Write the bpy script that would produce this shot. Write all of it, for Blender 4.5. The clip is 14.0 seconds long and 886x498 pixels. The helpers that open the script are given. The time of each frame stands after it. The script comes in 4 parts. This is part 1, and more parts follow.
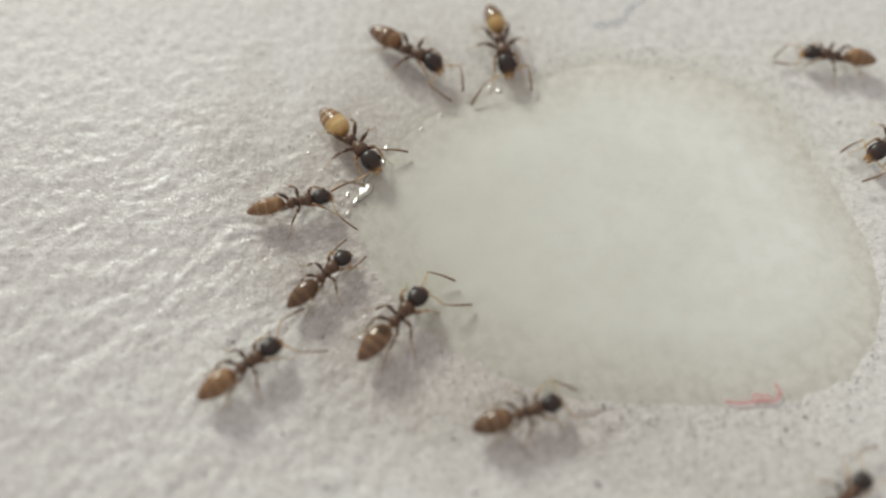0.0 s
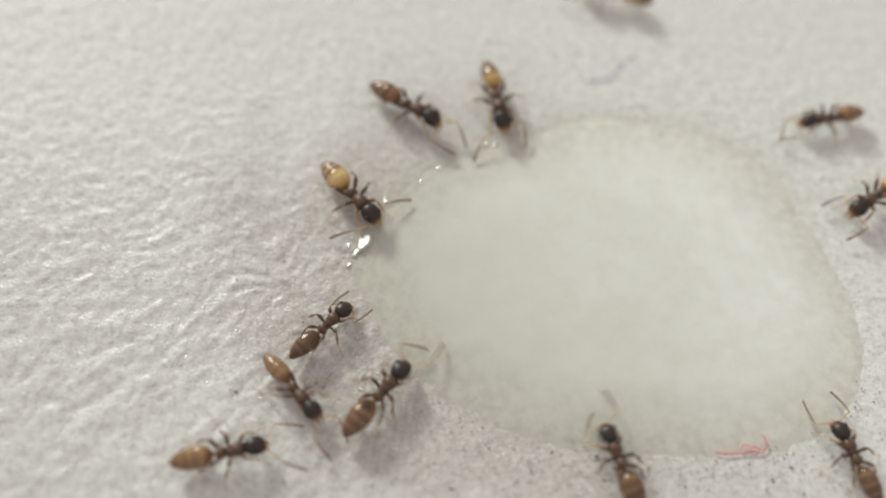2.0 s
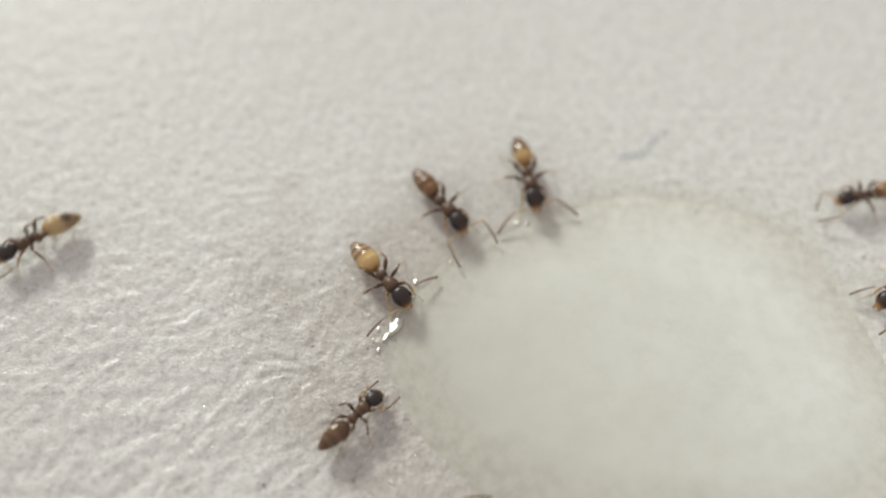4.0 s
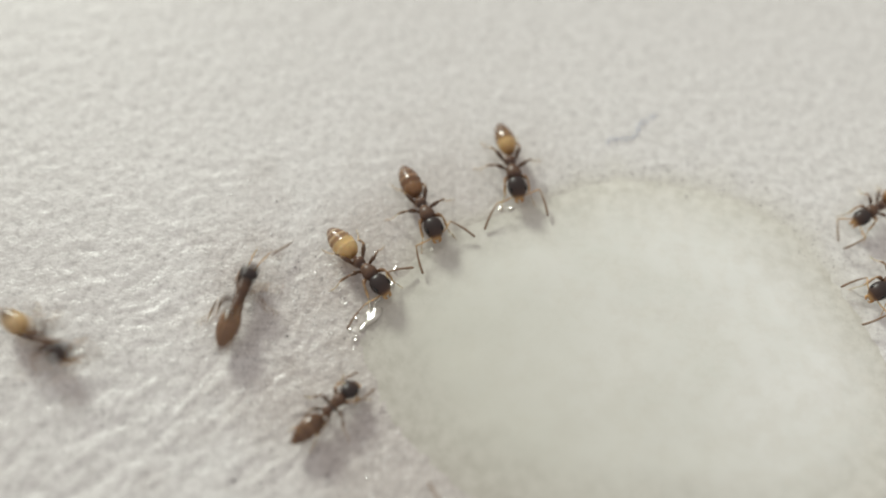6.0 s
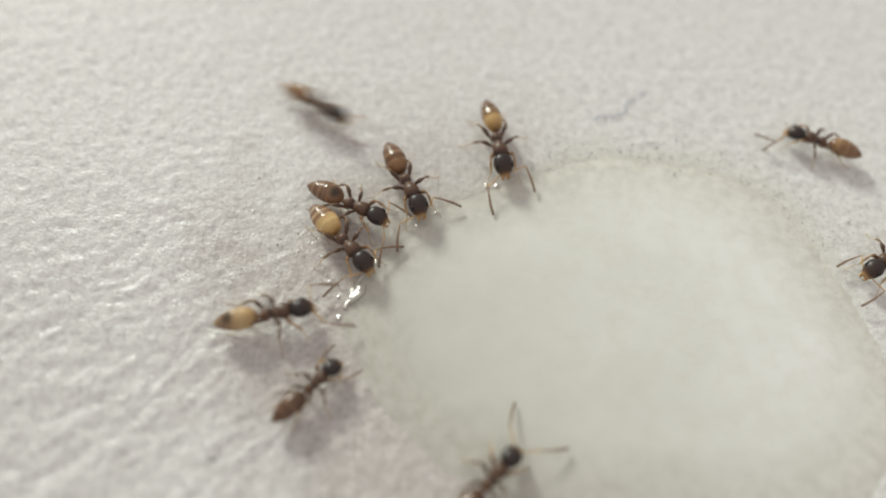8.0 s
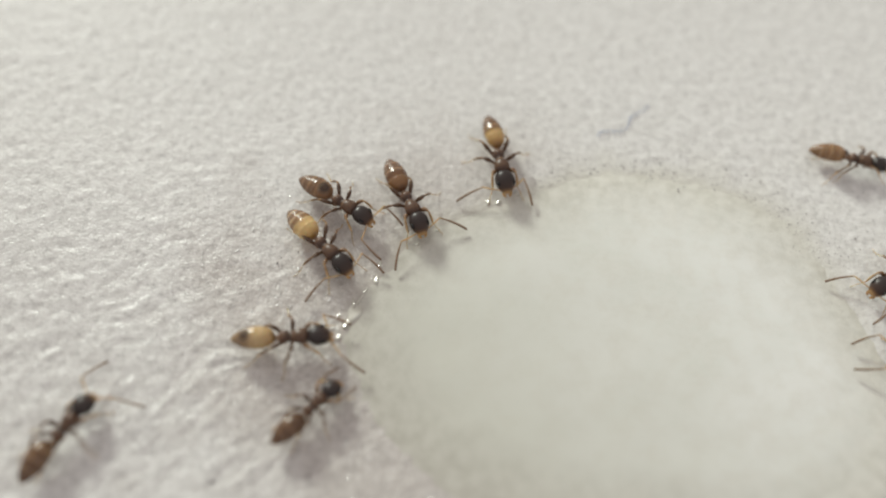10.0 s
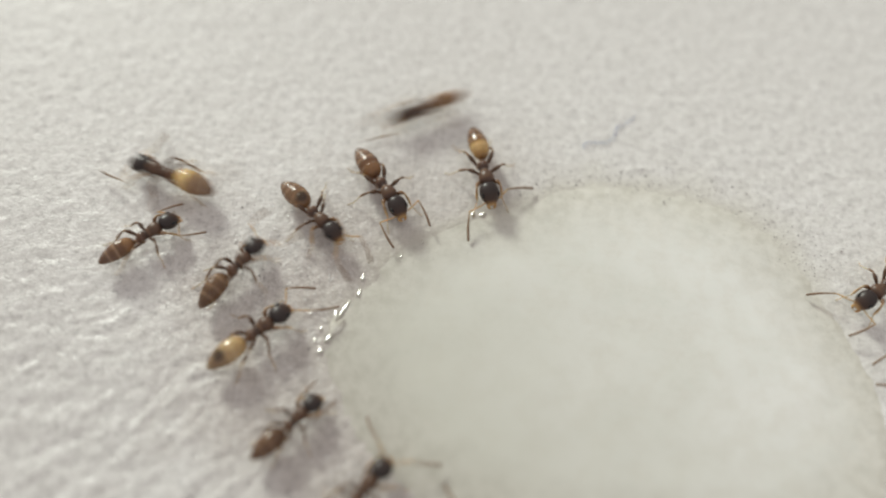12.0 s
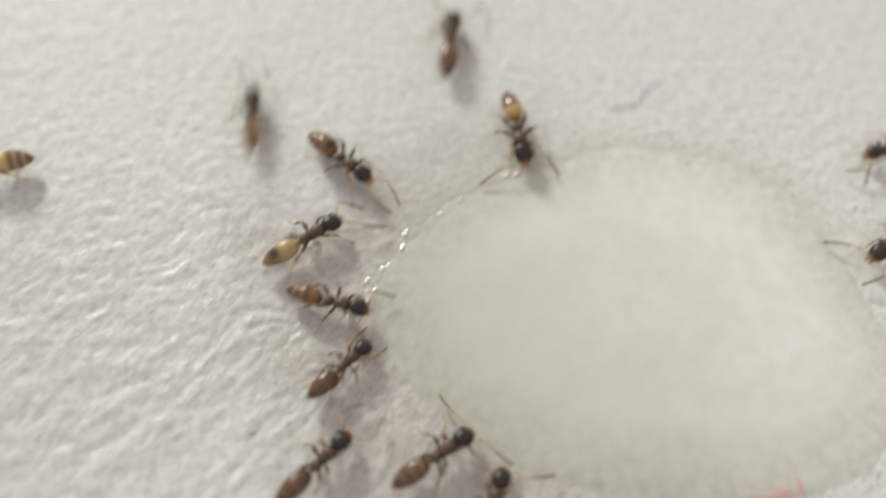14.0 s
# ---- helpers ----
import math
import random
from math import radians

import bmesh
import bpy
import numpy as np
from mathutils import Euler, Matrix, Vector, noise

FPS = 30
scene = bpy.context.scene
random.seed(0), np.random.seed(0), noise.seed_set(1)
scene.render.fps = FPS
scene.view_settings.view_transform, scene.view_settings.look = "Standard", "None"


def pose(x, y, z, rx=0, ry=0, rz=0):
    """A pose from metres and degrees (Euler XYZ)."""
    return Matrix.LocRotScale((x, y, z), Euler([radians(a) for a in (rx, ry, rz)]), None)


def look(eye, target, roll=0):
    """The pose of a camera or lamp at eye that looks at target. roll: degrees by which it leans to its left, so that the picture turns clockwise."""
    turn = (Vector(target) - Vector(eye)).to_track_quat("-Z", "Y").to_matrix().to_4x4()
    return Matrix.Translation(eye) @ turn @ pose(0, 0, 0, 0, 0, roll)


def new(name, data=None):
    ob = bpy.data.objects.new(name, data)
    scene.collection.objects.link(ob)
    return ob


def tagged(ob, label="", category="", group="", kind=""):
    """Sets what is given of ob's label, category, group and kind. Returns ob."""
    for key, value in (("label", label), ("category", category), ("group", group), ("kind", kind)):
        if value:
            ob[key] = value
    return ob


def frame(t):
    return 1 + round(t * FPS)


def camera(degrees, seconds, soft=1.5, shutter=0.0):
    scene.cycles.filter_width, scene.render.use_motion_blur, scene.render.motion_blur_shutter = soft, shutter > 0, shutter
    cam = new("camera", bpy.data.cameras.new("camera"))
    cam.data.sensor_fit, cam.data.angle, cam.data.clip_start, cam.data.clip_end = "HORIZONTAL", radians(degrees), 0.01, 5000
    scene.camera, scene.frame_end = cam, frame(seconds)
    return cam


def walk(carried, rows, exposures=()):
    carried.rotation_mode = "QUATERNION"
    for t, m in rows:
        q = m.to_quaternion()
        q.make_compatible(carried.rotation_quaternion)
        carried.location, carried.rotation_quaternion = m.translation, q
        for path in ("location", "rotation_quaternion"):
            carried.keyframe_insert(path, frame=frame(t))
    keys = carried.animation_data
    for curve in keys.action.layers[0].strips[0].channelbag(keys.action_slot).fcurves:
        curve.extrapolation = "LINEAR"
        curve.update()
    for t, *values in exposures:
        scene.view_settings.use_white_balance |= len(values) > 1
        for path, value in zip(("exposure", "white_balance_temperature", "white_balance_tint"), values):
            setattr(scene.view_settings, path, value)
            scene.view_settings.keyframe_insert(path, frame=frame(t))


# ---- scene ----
# The world is at true size: the ants are about three millimetres long.
MM = 0.001
cam = camera(55.0, 14.0, soft=2.0, shutter=0.9)
cam.data.dof.use_dof = True
cam.data.dof.focus_distance = 29.8 * MM
cam.data.dof.aperture_fstop = 18.5
# seconds, eye in millimetres, then the three angles in degrees
PATH = [
    (0, -0.000, -14.084, 26.488, 25.91, -1.50, 0.00),
    (0.5, -0.162, -14.211, 27.568, 26.85, -2.16, -0.21),
    (0.8, -0.155, -14.031, 27.887, 27.67, -2.27, -0.22),
    (1, -0.200, -14.060, 27.965, 27.55, -2.28, -0.12),
    (1.1, -0.216, -14.076, 27.882, 27.40, -2.30, -0.16),
    (1.5, -0.358, -13.746, 27.586, 27.51, -2.19, 0.01),
    (1.9, -0.433, -13.589, 27.688, 27.56, -2.37, 0.02),
    (2, -0.429, -13.587, 27.729, 27.51, -2.45, -0.07),
    (2.2, -0.428, -13.562, 27.722, 27.52, -2.58, -0.09),
    (2.5, -0.232, -13.038, 27.654, 28.37, -2.94, -0.21),
    (2.7, -0.328, -12.433, 27.779, 29.57, -2.79, -0.01),
    (2.9, -0.706, -11.928, 27.953, 30.63, -2.02, 0.32),
    (3, -0.936, -11.924, 28.046, 30.75, -1.59, 0.54),
    (3.2, -1.009, -11.948, 28.056, 30.57, -1.50, 0.50),
    (5.3, -0.976, -11.552, 27.159, 29.75, -1.57, 0.33),
    (5.5, -0.835, -11.593, 27.018, 29.71, -1.83, 0.28),
    (5.6, -0.763, -11.562, 26.995, 29.77, -1.91, 0.34),
    (5.9, -0.534, -11.560, 26.814, 29.60, -2.05, 0.24),
    (6, -0.530, -11.483, 26.751, 29.65, -1.91, 0.21),
    (6.1, -0.471, -11.552, 26.721, 29.57, -2.05, 0.25),
    (6.3, -0.438, -11.658, 26.648, 29.37, -2.08, 0.25),
    (6.5, -0.352, -11.747, 26.550, 29.19, -2.13, 0.20),
    (7, -0.324, -11.688, 26.468, 29.38, -2.21, 0.13),
    (7.1, -0.331, -11.653, 26.359, 29.35, -2.17, 0.09),
    (7.5, -0.340, -11.563, 26.126, 29.53, -2.21, 0.11),
    (7.8, -0.303, -11.667, 26.118, 29.33, -2.19, -0.00),
    (8, -0.207, -11.754, 26.089, 29.21, -2.35, 0.05),
    (8.2, -0.287, -11.748, 26.133, 29.32, -2.29, -0.09),
    (10.3, 0.272, -10.821, 26.178, 29.30, -1.60, 0.38),
    (10.5, 0.378, -10.657, 26.102, 29.28, -1.54, 0.48),
    (10.8, 0.353, -10.666, 26.073, 29.39, -1.60, 0.45),
    (11, 0.369, -10.648, 25.984, 29.49, -1.63, 0.43),
    (11.3, 0.379, -10.664, 26.130, 29.57, -1.72, 0.43),
    (11.5, 0.398, -10.685, 26.140, 29.53, -1.71, 0.36),
    (11.7, 0.480, -10.749, 26.130, 29.43, -1.93, 0.28),
    (11.9, 0.464, -10.758, 26.176, 29.53, -1.97, 0.29),
    (12, 0.489, -10.749, 26.166, 29.53, -2.05, 0.17),
    (12.1, 0.450, -10.799, 26.169, 29.53, -2.18, 0.12),
    (12.3, 0.385, -10.865, 26.112, 29.50, -2.47, 0.01),
    (12.5, 0.222, -10.935, 26.112, 29.52, -2.56, -0.10),
    (12.7, 0.042, -10.889, 26.237, 29.36, -2.18, 0.14),
    (12.9, -0.300, -10.895, 26.425, 29.09, -1.58, 0.55),
    (13, -0.432, -10.867, 26.521, 29.09, -1.27, 0.72),
    (13.1, -0.556, -10.918, 26.689, 29.22, -1.13, 0.86),
    (13.3, -0.753, -11.167, 26.946, 29.05, -0.92, 1.03),
    (13.5, -0.700, -11.313, 27.196, 28.98, -1.16, 0.78),
    (13.7, -0.568, -11.663, 27.218, 28.52, -1.59, 0.37),
    (13.9, -0.597, -11.992, 27.408, 28.26, -1.84, 0.13),
    (14, -0.769, -12.283, 27.490, 27.83, -1.73, 0.25),
]
walk(cam, [(t, pose(x * MM, y * MM, z * MM, rx, ry, rz)) for t, x, y, z, rx, ry, rz in PATH],
     exposures=[(0.0, -0.10), (0.6, -0.035), (1.2, -0.01), (2.0, 0.0), (3.0, 0.01), (13.0, 0.01), (14.0, 0.025)])

# ---- light: a bright window behind and to the left of the drop, and a pale room ----
SUN_FROM = Vector((-0.49, 0.87, 0.0)).normalized()
SUN_ELEV = 24.5
world = bpy.data.worlds.new("room_light")
scene.world = world
world.use_nodes = True
wn = world.node_tree.nodes
wn.clear()
w_out = wn.new("ShaderNodeOutputWorld")
w_bg = wn.new("ShaderNodeBackground")
w_tc = wn.new("ShaderNodeTexCoord")
w_sep = wn.new("ShaderNodeSeparateXYZ")
w_ramp = wn.new("ShaderNodeValToRGB")
w_ramp.color_ramp.elements[0].position, w_ramp.color_ramp.elements[0].color = 0.0, (0.62, 0.60, 0.60, 1)
w_ramp.color_ramp.elements[1].position, w_ramp.color_ramp.elements[1].color = 0.9, (1.0, 0.923, 0.888, 1)
w_bg.inputs["Strength"].default_value = 0.535
wl = world.node_tree.links
wl.new(w_tc.outputs["Generated"], w_sep.inputs[0])
wl.new(w_sep.outputs["Z"], w_ramp.inputs[0])
wl.new(w_ramp.outputs[0], w_bg.inputs["Color"])
wl.new(w_bg.outputs[0], w_out.inputs[0])

sun_data = bpy.data.lights.new("window_sun", "SUN")
sun_data.energy, sun_data.angle, sun_data.color = 2.24, radians(12), (0.955, 1.0, 0.90)
sun = new("window_sun", sun_data)
sun_at = (SUN_FROM * math.cos(radians(SUN_ELEV)) + Vector((0, 0, math.sin(radians(SUN_ELEV))))) * 0.3
sun.matrix_world = look(sun_at, (0, 0, 0))


# ---- materials ----
class Nodes:
    """A small wrapper to write node trees shortly."""

    def __init__(self, name):
        self.mat = bpy.data.materials.new(name)
        self.mat.use_nodes = True
        self.tree = self.mat.node_tree
        self.bsdf = self.tree.nodes["Principled BSDF"]
        self.out = self.tree.nodes["Material Output"]

    def add(self, kind, **values):
        node = self.tree.nodes.new(kind)
        for key, value in values.items():
            node.inputs[key].default_value = value
        return node

    def link(self, a, b):
        self.tree.links.new(a, b)

    def coord(self, which="Object"):
        return self.add("ShaderNodeTexCoord").outputs[which]

    def noise(self, vector, scale, detail=3.0, rough=0.55):
        node = self.add("ShaderNodeTexNoise", Scale=scale, Detail=detail, Roughness=rough)
        self.link(vector, node.inputs["Vector"])
        return node.outputs["Fac"]

    def ramp(self, fac, stops, smooth=False):
        node = self.add("ShaderNodeValToRGB")
        elements = node.color_ramp.elements
        while len(elements) < len(stops):
            elements.new(0.5)
        for element, (at, colour) in zip(elements, stops):
            element.position, element.color = at, (*colour, 1)
        if smooth:
            node.color_ramp.interpolation = "EASE"
        self.link(fac, node.inputs[0])
        return node.outputs[0]

    def range(self, value, a, b, c=0.0, d=1.0):
        node = self.add("ShaderNodeMapRange")
        for key, v in zip((1, 2, 3, 4), (a, b, c, d)):
            node.inputs[key].default_value = v
        self.link(value, node.inputs[0])
        return node.outputs[0]

    def mix(self, fac, a, b, mode="MIX"):
        node = self.tree.nodes.new("ShaderNodeMix")
        node.data_type, node.blend_type = "RGBA", mode
        for socket, value in ((node.inputs[0], fac), (node.inputs[6], a), (node.inputs[7], b)):
            if isinstance(value, (int, float)):
                socket.default_value = value
            elif isinstance(value, tuple):
                socket.default_value = (*value, 1)
            else:
                self.link(value, socket)
        return node.outputs[2]

    def bump(self, height, distance, strength=1.0, after=None):
        node = self.add("ShaderNodeBump", Strength=strength, Distance=distance)
        self.link(height, node.inputs["Height"])
        if after:
            self.link(after, node.inputs["Normal"])
        return node.outputs[0]

    def set(self, **values):
        for key, value in values.items():
            socket = self.bsdf.inputs[key.replace("_", " ")]
            if isinstance(value, (int, float)):
                socket.default_value = value
            elif isinstance(value, tuple):
                socket.default_value = (*value, 1) if len(value) == 3 and socket.type == "RGBA" else value
            else:
                self.link(value, socket)
        return self.mat


def paper_material():
    m = Nodes("embossed_paper")
    at = m.coord()
    mottle = m.noise(at, 2300, 4, 0.6)
    fibre = m.noise(at, 9000, 4, 0.65)
    stain = m.noise(at, 1000, 4, 0.6)
    fleck = m.noise(at, 3900, 5, 0.7)
    base = m.ramp(mottle, [(0.34, (0.725, 0.717, 0.695)), (0.46, (0.815, 0.81, 0.783)), (0.55, (0.865, 0.862, 0.835)), (0.66, (0.905, 0.902, 0.876))])
    base = m.mix(m.range(fibre, 0.25, 0.75, 0.0, 0.35), base, (0.85, 0.843, 0.817))
    base = m.mix(m.range(stain, 0.40, 0.62, 0.0, 0.45), base, (0.79, 0.782, 0.75))
    base = m.mix(m.range(stain, 0.48, 0.34, 0.0, 0.4), base, (0.90, 0.895, 0.87))
    base = m.mix(m.range(fleck, 0.48, 0.36, 0.0, 0.85), base, (0.62, 0.615, 0.595))
    base = m.mix(m.range(fleck, 0.52, 0.64, 0.0, 0.9), base, (0.95, 0.947, 0.925))
    # one tint for dampness and for shade painted in round the feeding ants
    damp_shade = m.tree.nodes.new("ShaderNodeAttribute")
    damp_shade.attribute_name = "damp_shade"
    base = m.mix(m.range(damp_shade.outputs["Fac"], 0.0, 1.0, 0.0, 0.85), base, m.mix(1.0, base, (0.725, 0.68, 0.655), "MULTIPLY"))
    base = m.mix(1.0, base, (0.995, 1.0, 1.0), "MULTIPLY")
    soak = m.tree.nodes.new("ShaderNodeAttribute")
    soak.attribute_name = "soak"
    grit = m.noise(at, 7600, 4, 0.6)
    base = m.mix(m.range(grit, 0.54, 0.68, 0.0, 0.6), base, (0.94, 0.935, 0.915))
    base = m.mix(m.range(grit, 0.44, 0.33, 0.0, 0.25), base, m.mix(1.0, base, (0.72, 0.70, 0.69), "MULTIPLY"))
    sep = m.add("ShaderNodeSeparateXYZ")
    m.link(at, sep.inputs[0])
    base = m.mix(m.range(soak.outputs["Fac"], 0.0, 1.0, 0.0, 0.85), base, m.mix(damp_shade.outputs["Fac"], (0.74, 0.73, 0.65), (0.60, 0.58, 0.51)))
    # uneven light painted in: the sheet turns greyer towards its glossier left
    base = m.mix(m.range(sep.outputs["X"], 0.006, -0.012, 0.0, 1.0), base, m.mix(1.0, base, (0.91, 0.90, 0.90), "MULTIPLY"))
    across = m.range(sep.outputs["X"], 0.003, -0.007, 0.0, 1.0)
    down = m.range(sep.outputs["Y"], 0.010, 0.002, 0.1, 1.0)
    both = m.tree.nodes.new("ShaderNodeMath")
    both.operation = "MULTIPLY"
    m.link(across, both.inputs[0])
    m.link(down, both.inputs[1])
    coated = both.outputs[0]
    crumb = m.noise(at, 5200, 3, 0.6)
    strength = m.range(damp_shade.outputs["Fac"], 0.0, 1.0, 0.35, 0.6)
    first = m.add("ShaderNodeBump", Distance=0.00007)
    m.link(strength, first.inputs["Strength"])
    m.link(crumb, first.inputs["Height"])
    normal = m.bump(fibre, 0.000015, 0.5, first.outputs[0])
    normal = m.bump(m.noise(at, 16000, 2, 0.5), 0.00002, 0.5, normal)
    normal = m.bump(mottle, 0.00004, 0.4, normal)
    # crumbs that stand up and catch the light
    normal = m.bump(grit, 0.00004, 0.5, normal)
    return m.set(Base_Color=base, Roughness=m.mix(m.range(damp_shade.outputs["Fac"], 0.0, 1.0, 0.0, 0.35), m.range(coated, 0.0, 1.0, 0.48, 0.22), (0.16, 0.16, 0.16)), Specular_IOR_Level=0.38, Normal=normal)


def syrup_material():
    """Milky sugar water: cloudy where it is deep, showing the wet paper where the film runs out."""
    m = Nodes("milky_syrup")
    at = m.coord()
    cloud = m.noise(at, 260, 4, 0.55)
    curd = m.noise(at, 1300, 3, 0.6)
    fine = m.noise(at, 4200, 4, 0.65)
    base = m.ramp(cloud, [(0.36, (0.835, 0.86, 0.80)), (0.5, (0.90, 0.925, 0.878)), (0.64, (0.94, 0.96, 0.922))])
    base = m.mix(m.range(curd, 0.42, 0.64, 0.0, 0.6), base, (0.82, 0.817, 0.75))
    base = m.mix(m.range(fine, 0.38, 0.62, 0.0, 0.5), base, (0.905, 0.918, 0.87))
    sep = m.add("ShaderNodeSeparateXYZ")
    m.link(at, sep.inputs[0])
    # uneven light painted into the colour: the syrup darkens towards the lower left
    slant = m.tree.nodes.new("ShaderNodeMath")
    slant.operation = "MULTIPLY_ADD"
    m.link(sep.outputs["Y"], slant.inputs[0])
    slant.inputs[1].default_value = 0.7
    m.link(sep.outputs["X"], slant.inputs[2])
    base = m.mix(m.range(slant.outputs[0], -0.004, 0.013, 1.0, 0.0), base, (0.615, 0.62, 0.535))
    depth = m.tree.nodes.new("ShaderNodeAttribute")
    depth.attribute_name = "depth"
    ragged = m.tree.nodes.new("ShaderNodeMath")
    ragged.operation = "MULTIPLY_ADD"
    m.link(m.noise(at, 1500, 5, 0.65), ragged.inputs[0])
    ragged.inputs[1].default_value = 0.35
    m.link(depth.outputs["Fac"], ragged.inputs[2])
    wet = m.ramp(m.noise(at, 2300, 4, 0.6), [(0.36, (0.625, 0.615, 0.535)), (0.5, (0.72, 0.71, 0.63)), (0.64, (0.795, 0.785, 0.705))])
    wet = m.mix(m.range(m.noise(at, 6500, 4, 0.7), 0.42, 0.30, 0.0, 0.6), wet, (0.48, 0.46, 0.39))
    # the rim takes the same tint of dampness and painted shade
    damp_shade = m.tree.nodes.new("ShaderNodeAttribute")
    damp_shade.attribute_name = "damp_shade"
    wet = m.mix(damp_shade.outputs["Fac"], wet, m.mix(1.0, wet, (0.80, 0.79, 0.79), "MULTIPLY"))
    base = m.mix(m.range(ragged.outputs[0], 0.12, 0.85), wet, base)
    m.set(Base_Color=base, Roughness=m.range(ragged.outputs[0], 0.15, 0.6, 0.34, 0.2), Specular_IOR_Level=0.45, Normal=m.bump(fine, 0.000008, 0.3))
    return m.mat


def bead_material():
    """Clear syrup standing in a bead, tinted by the dampened paper under it."""
    m = Nodes("clear_syrup")
    base = m.ramp(m.noise(m.coord(), 2300, 3, 0.6), [(0.36, (0.60, 0.58, 0.50)), (0.64, (0.76, 0.75, 0.68))])
    return m.set(Base_Color=base, Roughness=0.07, Specular_IOR_Level=0.45)


def shell_material(name, dark, light, rough=0.3, scale=9000, translucent=0.0):
    """Ant cuticle: two shades, fine pits and a dull shine."""
    m = Nodes(name)
    at = m.coord()
    grain = m.noise(at, scale, 3, 0.6)
    blotch = m.noise(at, scale * 0.22, 2, 0.5)
    base = m.mix(m.range(blotch, 0.35, 0.7), dark, light)
    base = m.mix(m.range(grain, 0.4, 0.8, 0, 0.35), base, light)
    return m.set(Base_Color=base, Roughness=m.range(grain, 0.3, 0.7, rough - 0.06, rough + 0.12), Specular_IOR_Level=0.45,
                 Normal=m.bump(grain, 0.000006, 0.5), Subsurface_Weight=translucent, Subsurface_Radius=(1.0, 0.5, 0.2), Subsurface_Scale=0.00012)


def along_material(name, stops, x0, x1, rough=0.26, translucent=0.15, spot=None):
    """Cuticle whose colour changes along the body, such as the bands of a gaster."""
    m = Nodes(name)
    at = m.coord()
    sep = m.add("ShaderNodeSeparateXYZ")
    m.link(at, sep.inputs[0])
    wob = m.noise(at, 2600, 3, 0.6)
    grain = m.noise(at, 9000, 3, 0.6)
    along = m.range(sep.outputs["X"], x0 * MM, x1 * MM)
    shift = m.tree.nodes.new("ShaderNodeMath")
    shift.operation = "MULTIPLY_ADD"
    m.link(wob, shift.inputs[0])
    shift.inputs[1].default_value = 0.09
    m.link(along, shift.inputs[2])
    base = m.ramp(m.range(shift.outputs[0], 0.045, 1.045), stops)
    if spot:
        sx, sr, colour = spot
        near = m.tree.nodes.new("ShaderNodeVectorMath")
        near.operation = "DISTANCE"
        m.link(at, near.inputs[0])
        near.inputs[1].default_value = (sx * MM, 0, 0.30 * MM)
        base = m.mix(m.range(near.outputs["Value"], sr * 0.5 * MM, sr * 1.15 * MM, 0.85, 0.0), base, colour)
    base = m.mix(m.range(grain, 0.45, 0.8, 0, 0.16), base, (0.05, 0.03, 0.02))
    return m.set(Base_Color=base, Roughness=m.range(grain, 0.3, 0.7, rough - 0.05, rough + 0.12), Specular_IOR_Level=0.5,
                 Normal=m.bump(grain, 0.000006, 0.5), Subsurface_Weight=translucent, Subsurface_Radius=(1.0, 0.55, 0.2), Subsurface_Scale=0.00006)


PAPER = paper_material()
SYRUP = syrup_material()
CLEAR = bead_material()
HEAD = along_material("dark_head", [(0.0, (0.030, 0.021, 0.020)), (0.45, (0.036, 0.024, 0.021)), (0.80, (0.060, 0.032, 0.022)), (0.89, (0.17, 0.088, 0.038)), (0.95, (0.44, 0.26, 0.11)), (1.0, (0.55, 0.34, 0.15))],
                      -0.43, 0.41, 0.36, 0.0)
THORAX = along_material("brown_thorax", [(0.0, (0.276, 0.169, 0.111)), (0.13, (0.185, 0.106, 0.067)), (0.30, (0.098, 0.052, 0.033)), (0.44, (0.064, 0.034, 0.022)), (0.52, (0.201, 0.116, 0.067)), (0.59, (0.104, 0.055, 0.032)),
                                         (0.82, (0.136, 0.074, 0.043)), (1.0, (0.074, 0.039, 0.025))], -0.56, 0.5, 0.36, 0.15)
PETIOLE = shell_material("pale_petiole", (0.276, 0.169, 0.107), (0.509, 0.338, 0.213), 0.36, 8000, 0.2)
EYE = shell_material("black_eye", (0.008, 0.008, 0.009), (0.02, 0.02, 0.022), 0.18, 24000)
FEMUR = along_material("dark_femur", [(0.0, (0.309, 0.182, 0.095)), (0.20, (0.129, 0.072, 0.041)), (0.70, (0.118, 0.067, 0.040)), (0.88, (0.165, 0.096, 0.052)), (1.0, (0.433, 0.278, 0.138))], 0.0, 0.55, 0.38, 0.1)
FRONT_FEMUR = along_material("tan_front_femur", [(0.0, (0.350, 0.202, 0.103)), (0.4, (0.206, 0.113, 0.058)), (0.8, (0.247, 0.139, 0.069)), (1.0, (0.515, 0.336, 0.163))], 0.0, 0.43, 0.38, 0.2)
TIBIA = along_material("brown_tibia", [(0.0, (0.474, 0.307, 0.155)), (0.16, (0.196, 0.115, 0.065)), (0.62, (0.206, 0.122, 0.069)), (0.84, (0.371, 0.240, 0.125)), (1.0, (0.639, 0.461, 0.249))], 0.0, 0.34, 0.4, 0.2)
FRONT_TIBIA = along_material("tan_front_tibia", [(0.0, (0.515, 0.346, 0.172)), (0.4, (0.412, 0.259, 0.129)), (1.0, (0.700, 0.509, 0.275))], 0.0, 0.28, 0.4, 0.3)
TARSUS = shell_material("pale_tarsus", (0.639, 0.461, 0.258), (0.803, 0.634, 0.396), 0.45, 14000, 0.3)
SCAPE = shell_material("amber_scape", (0.536, 0.346, 0.155), (0.721, 0.509, 0.258), 0.4, 14000, 0.3)
TARSUS.node_tree.nodes["Principled BSDF"].inputs["Alpha"].default_value = 0.55
SCAPE.node_tree.nodes["Principled BSDF"].inputs["Alpha"].default_value = 0.8
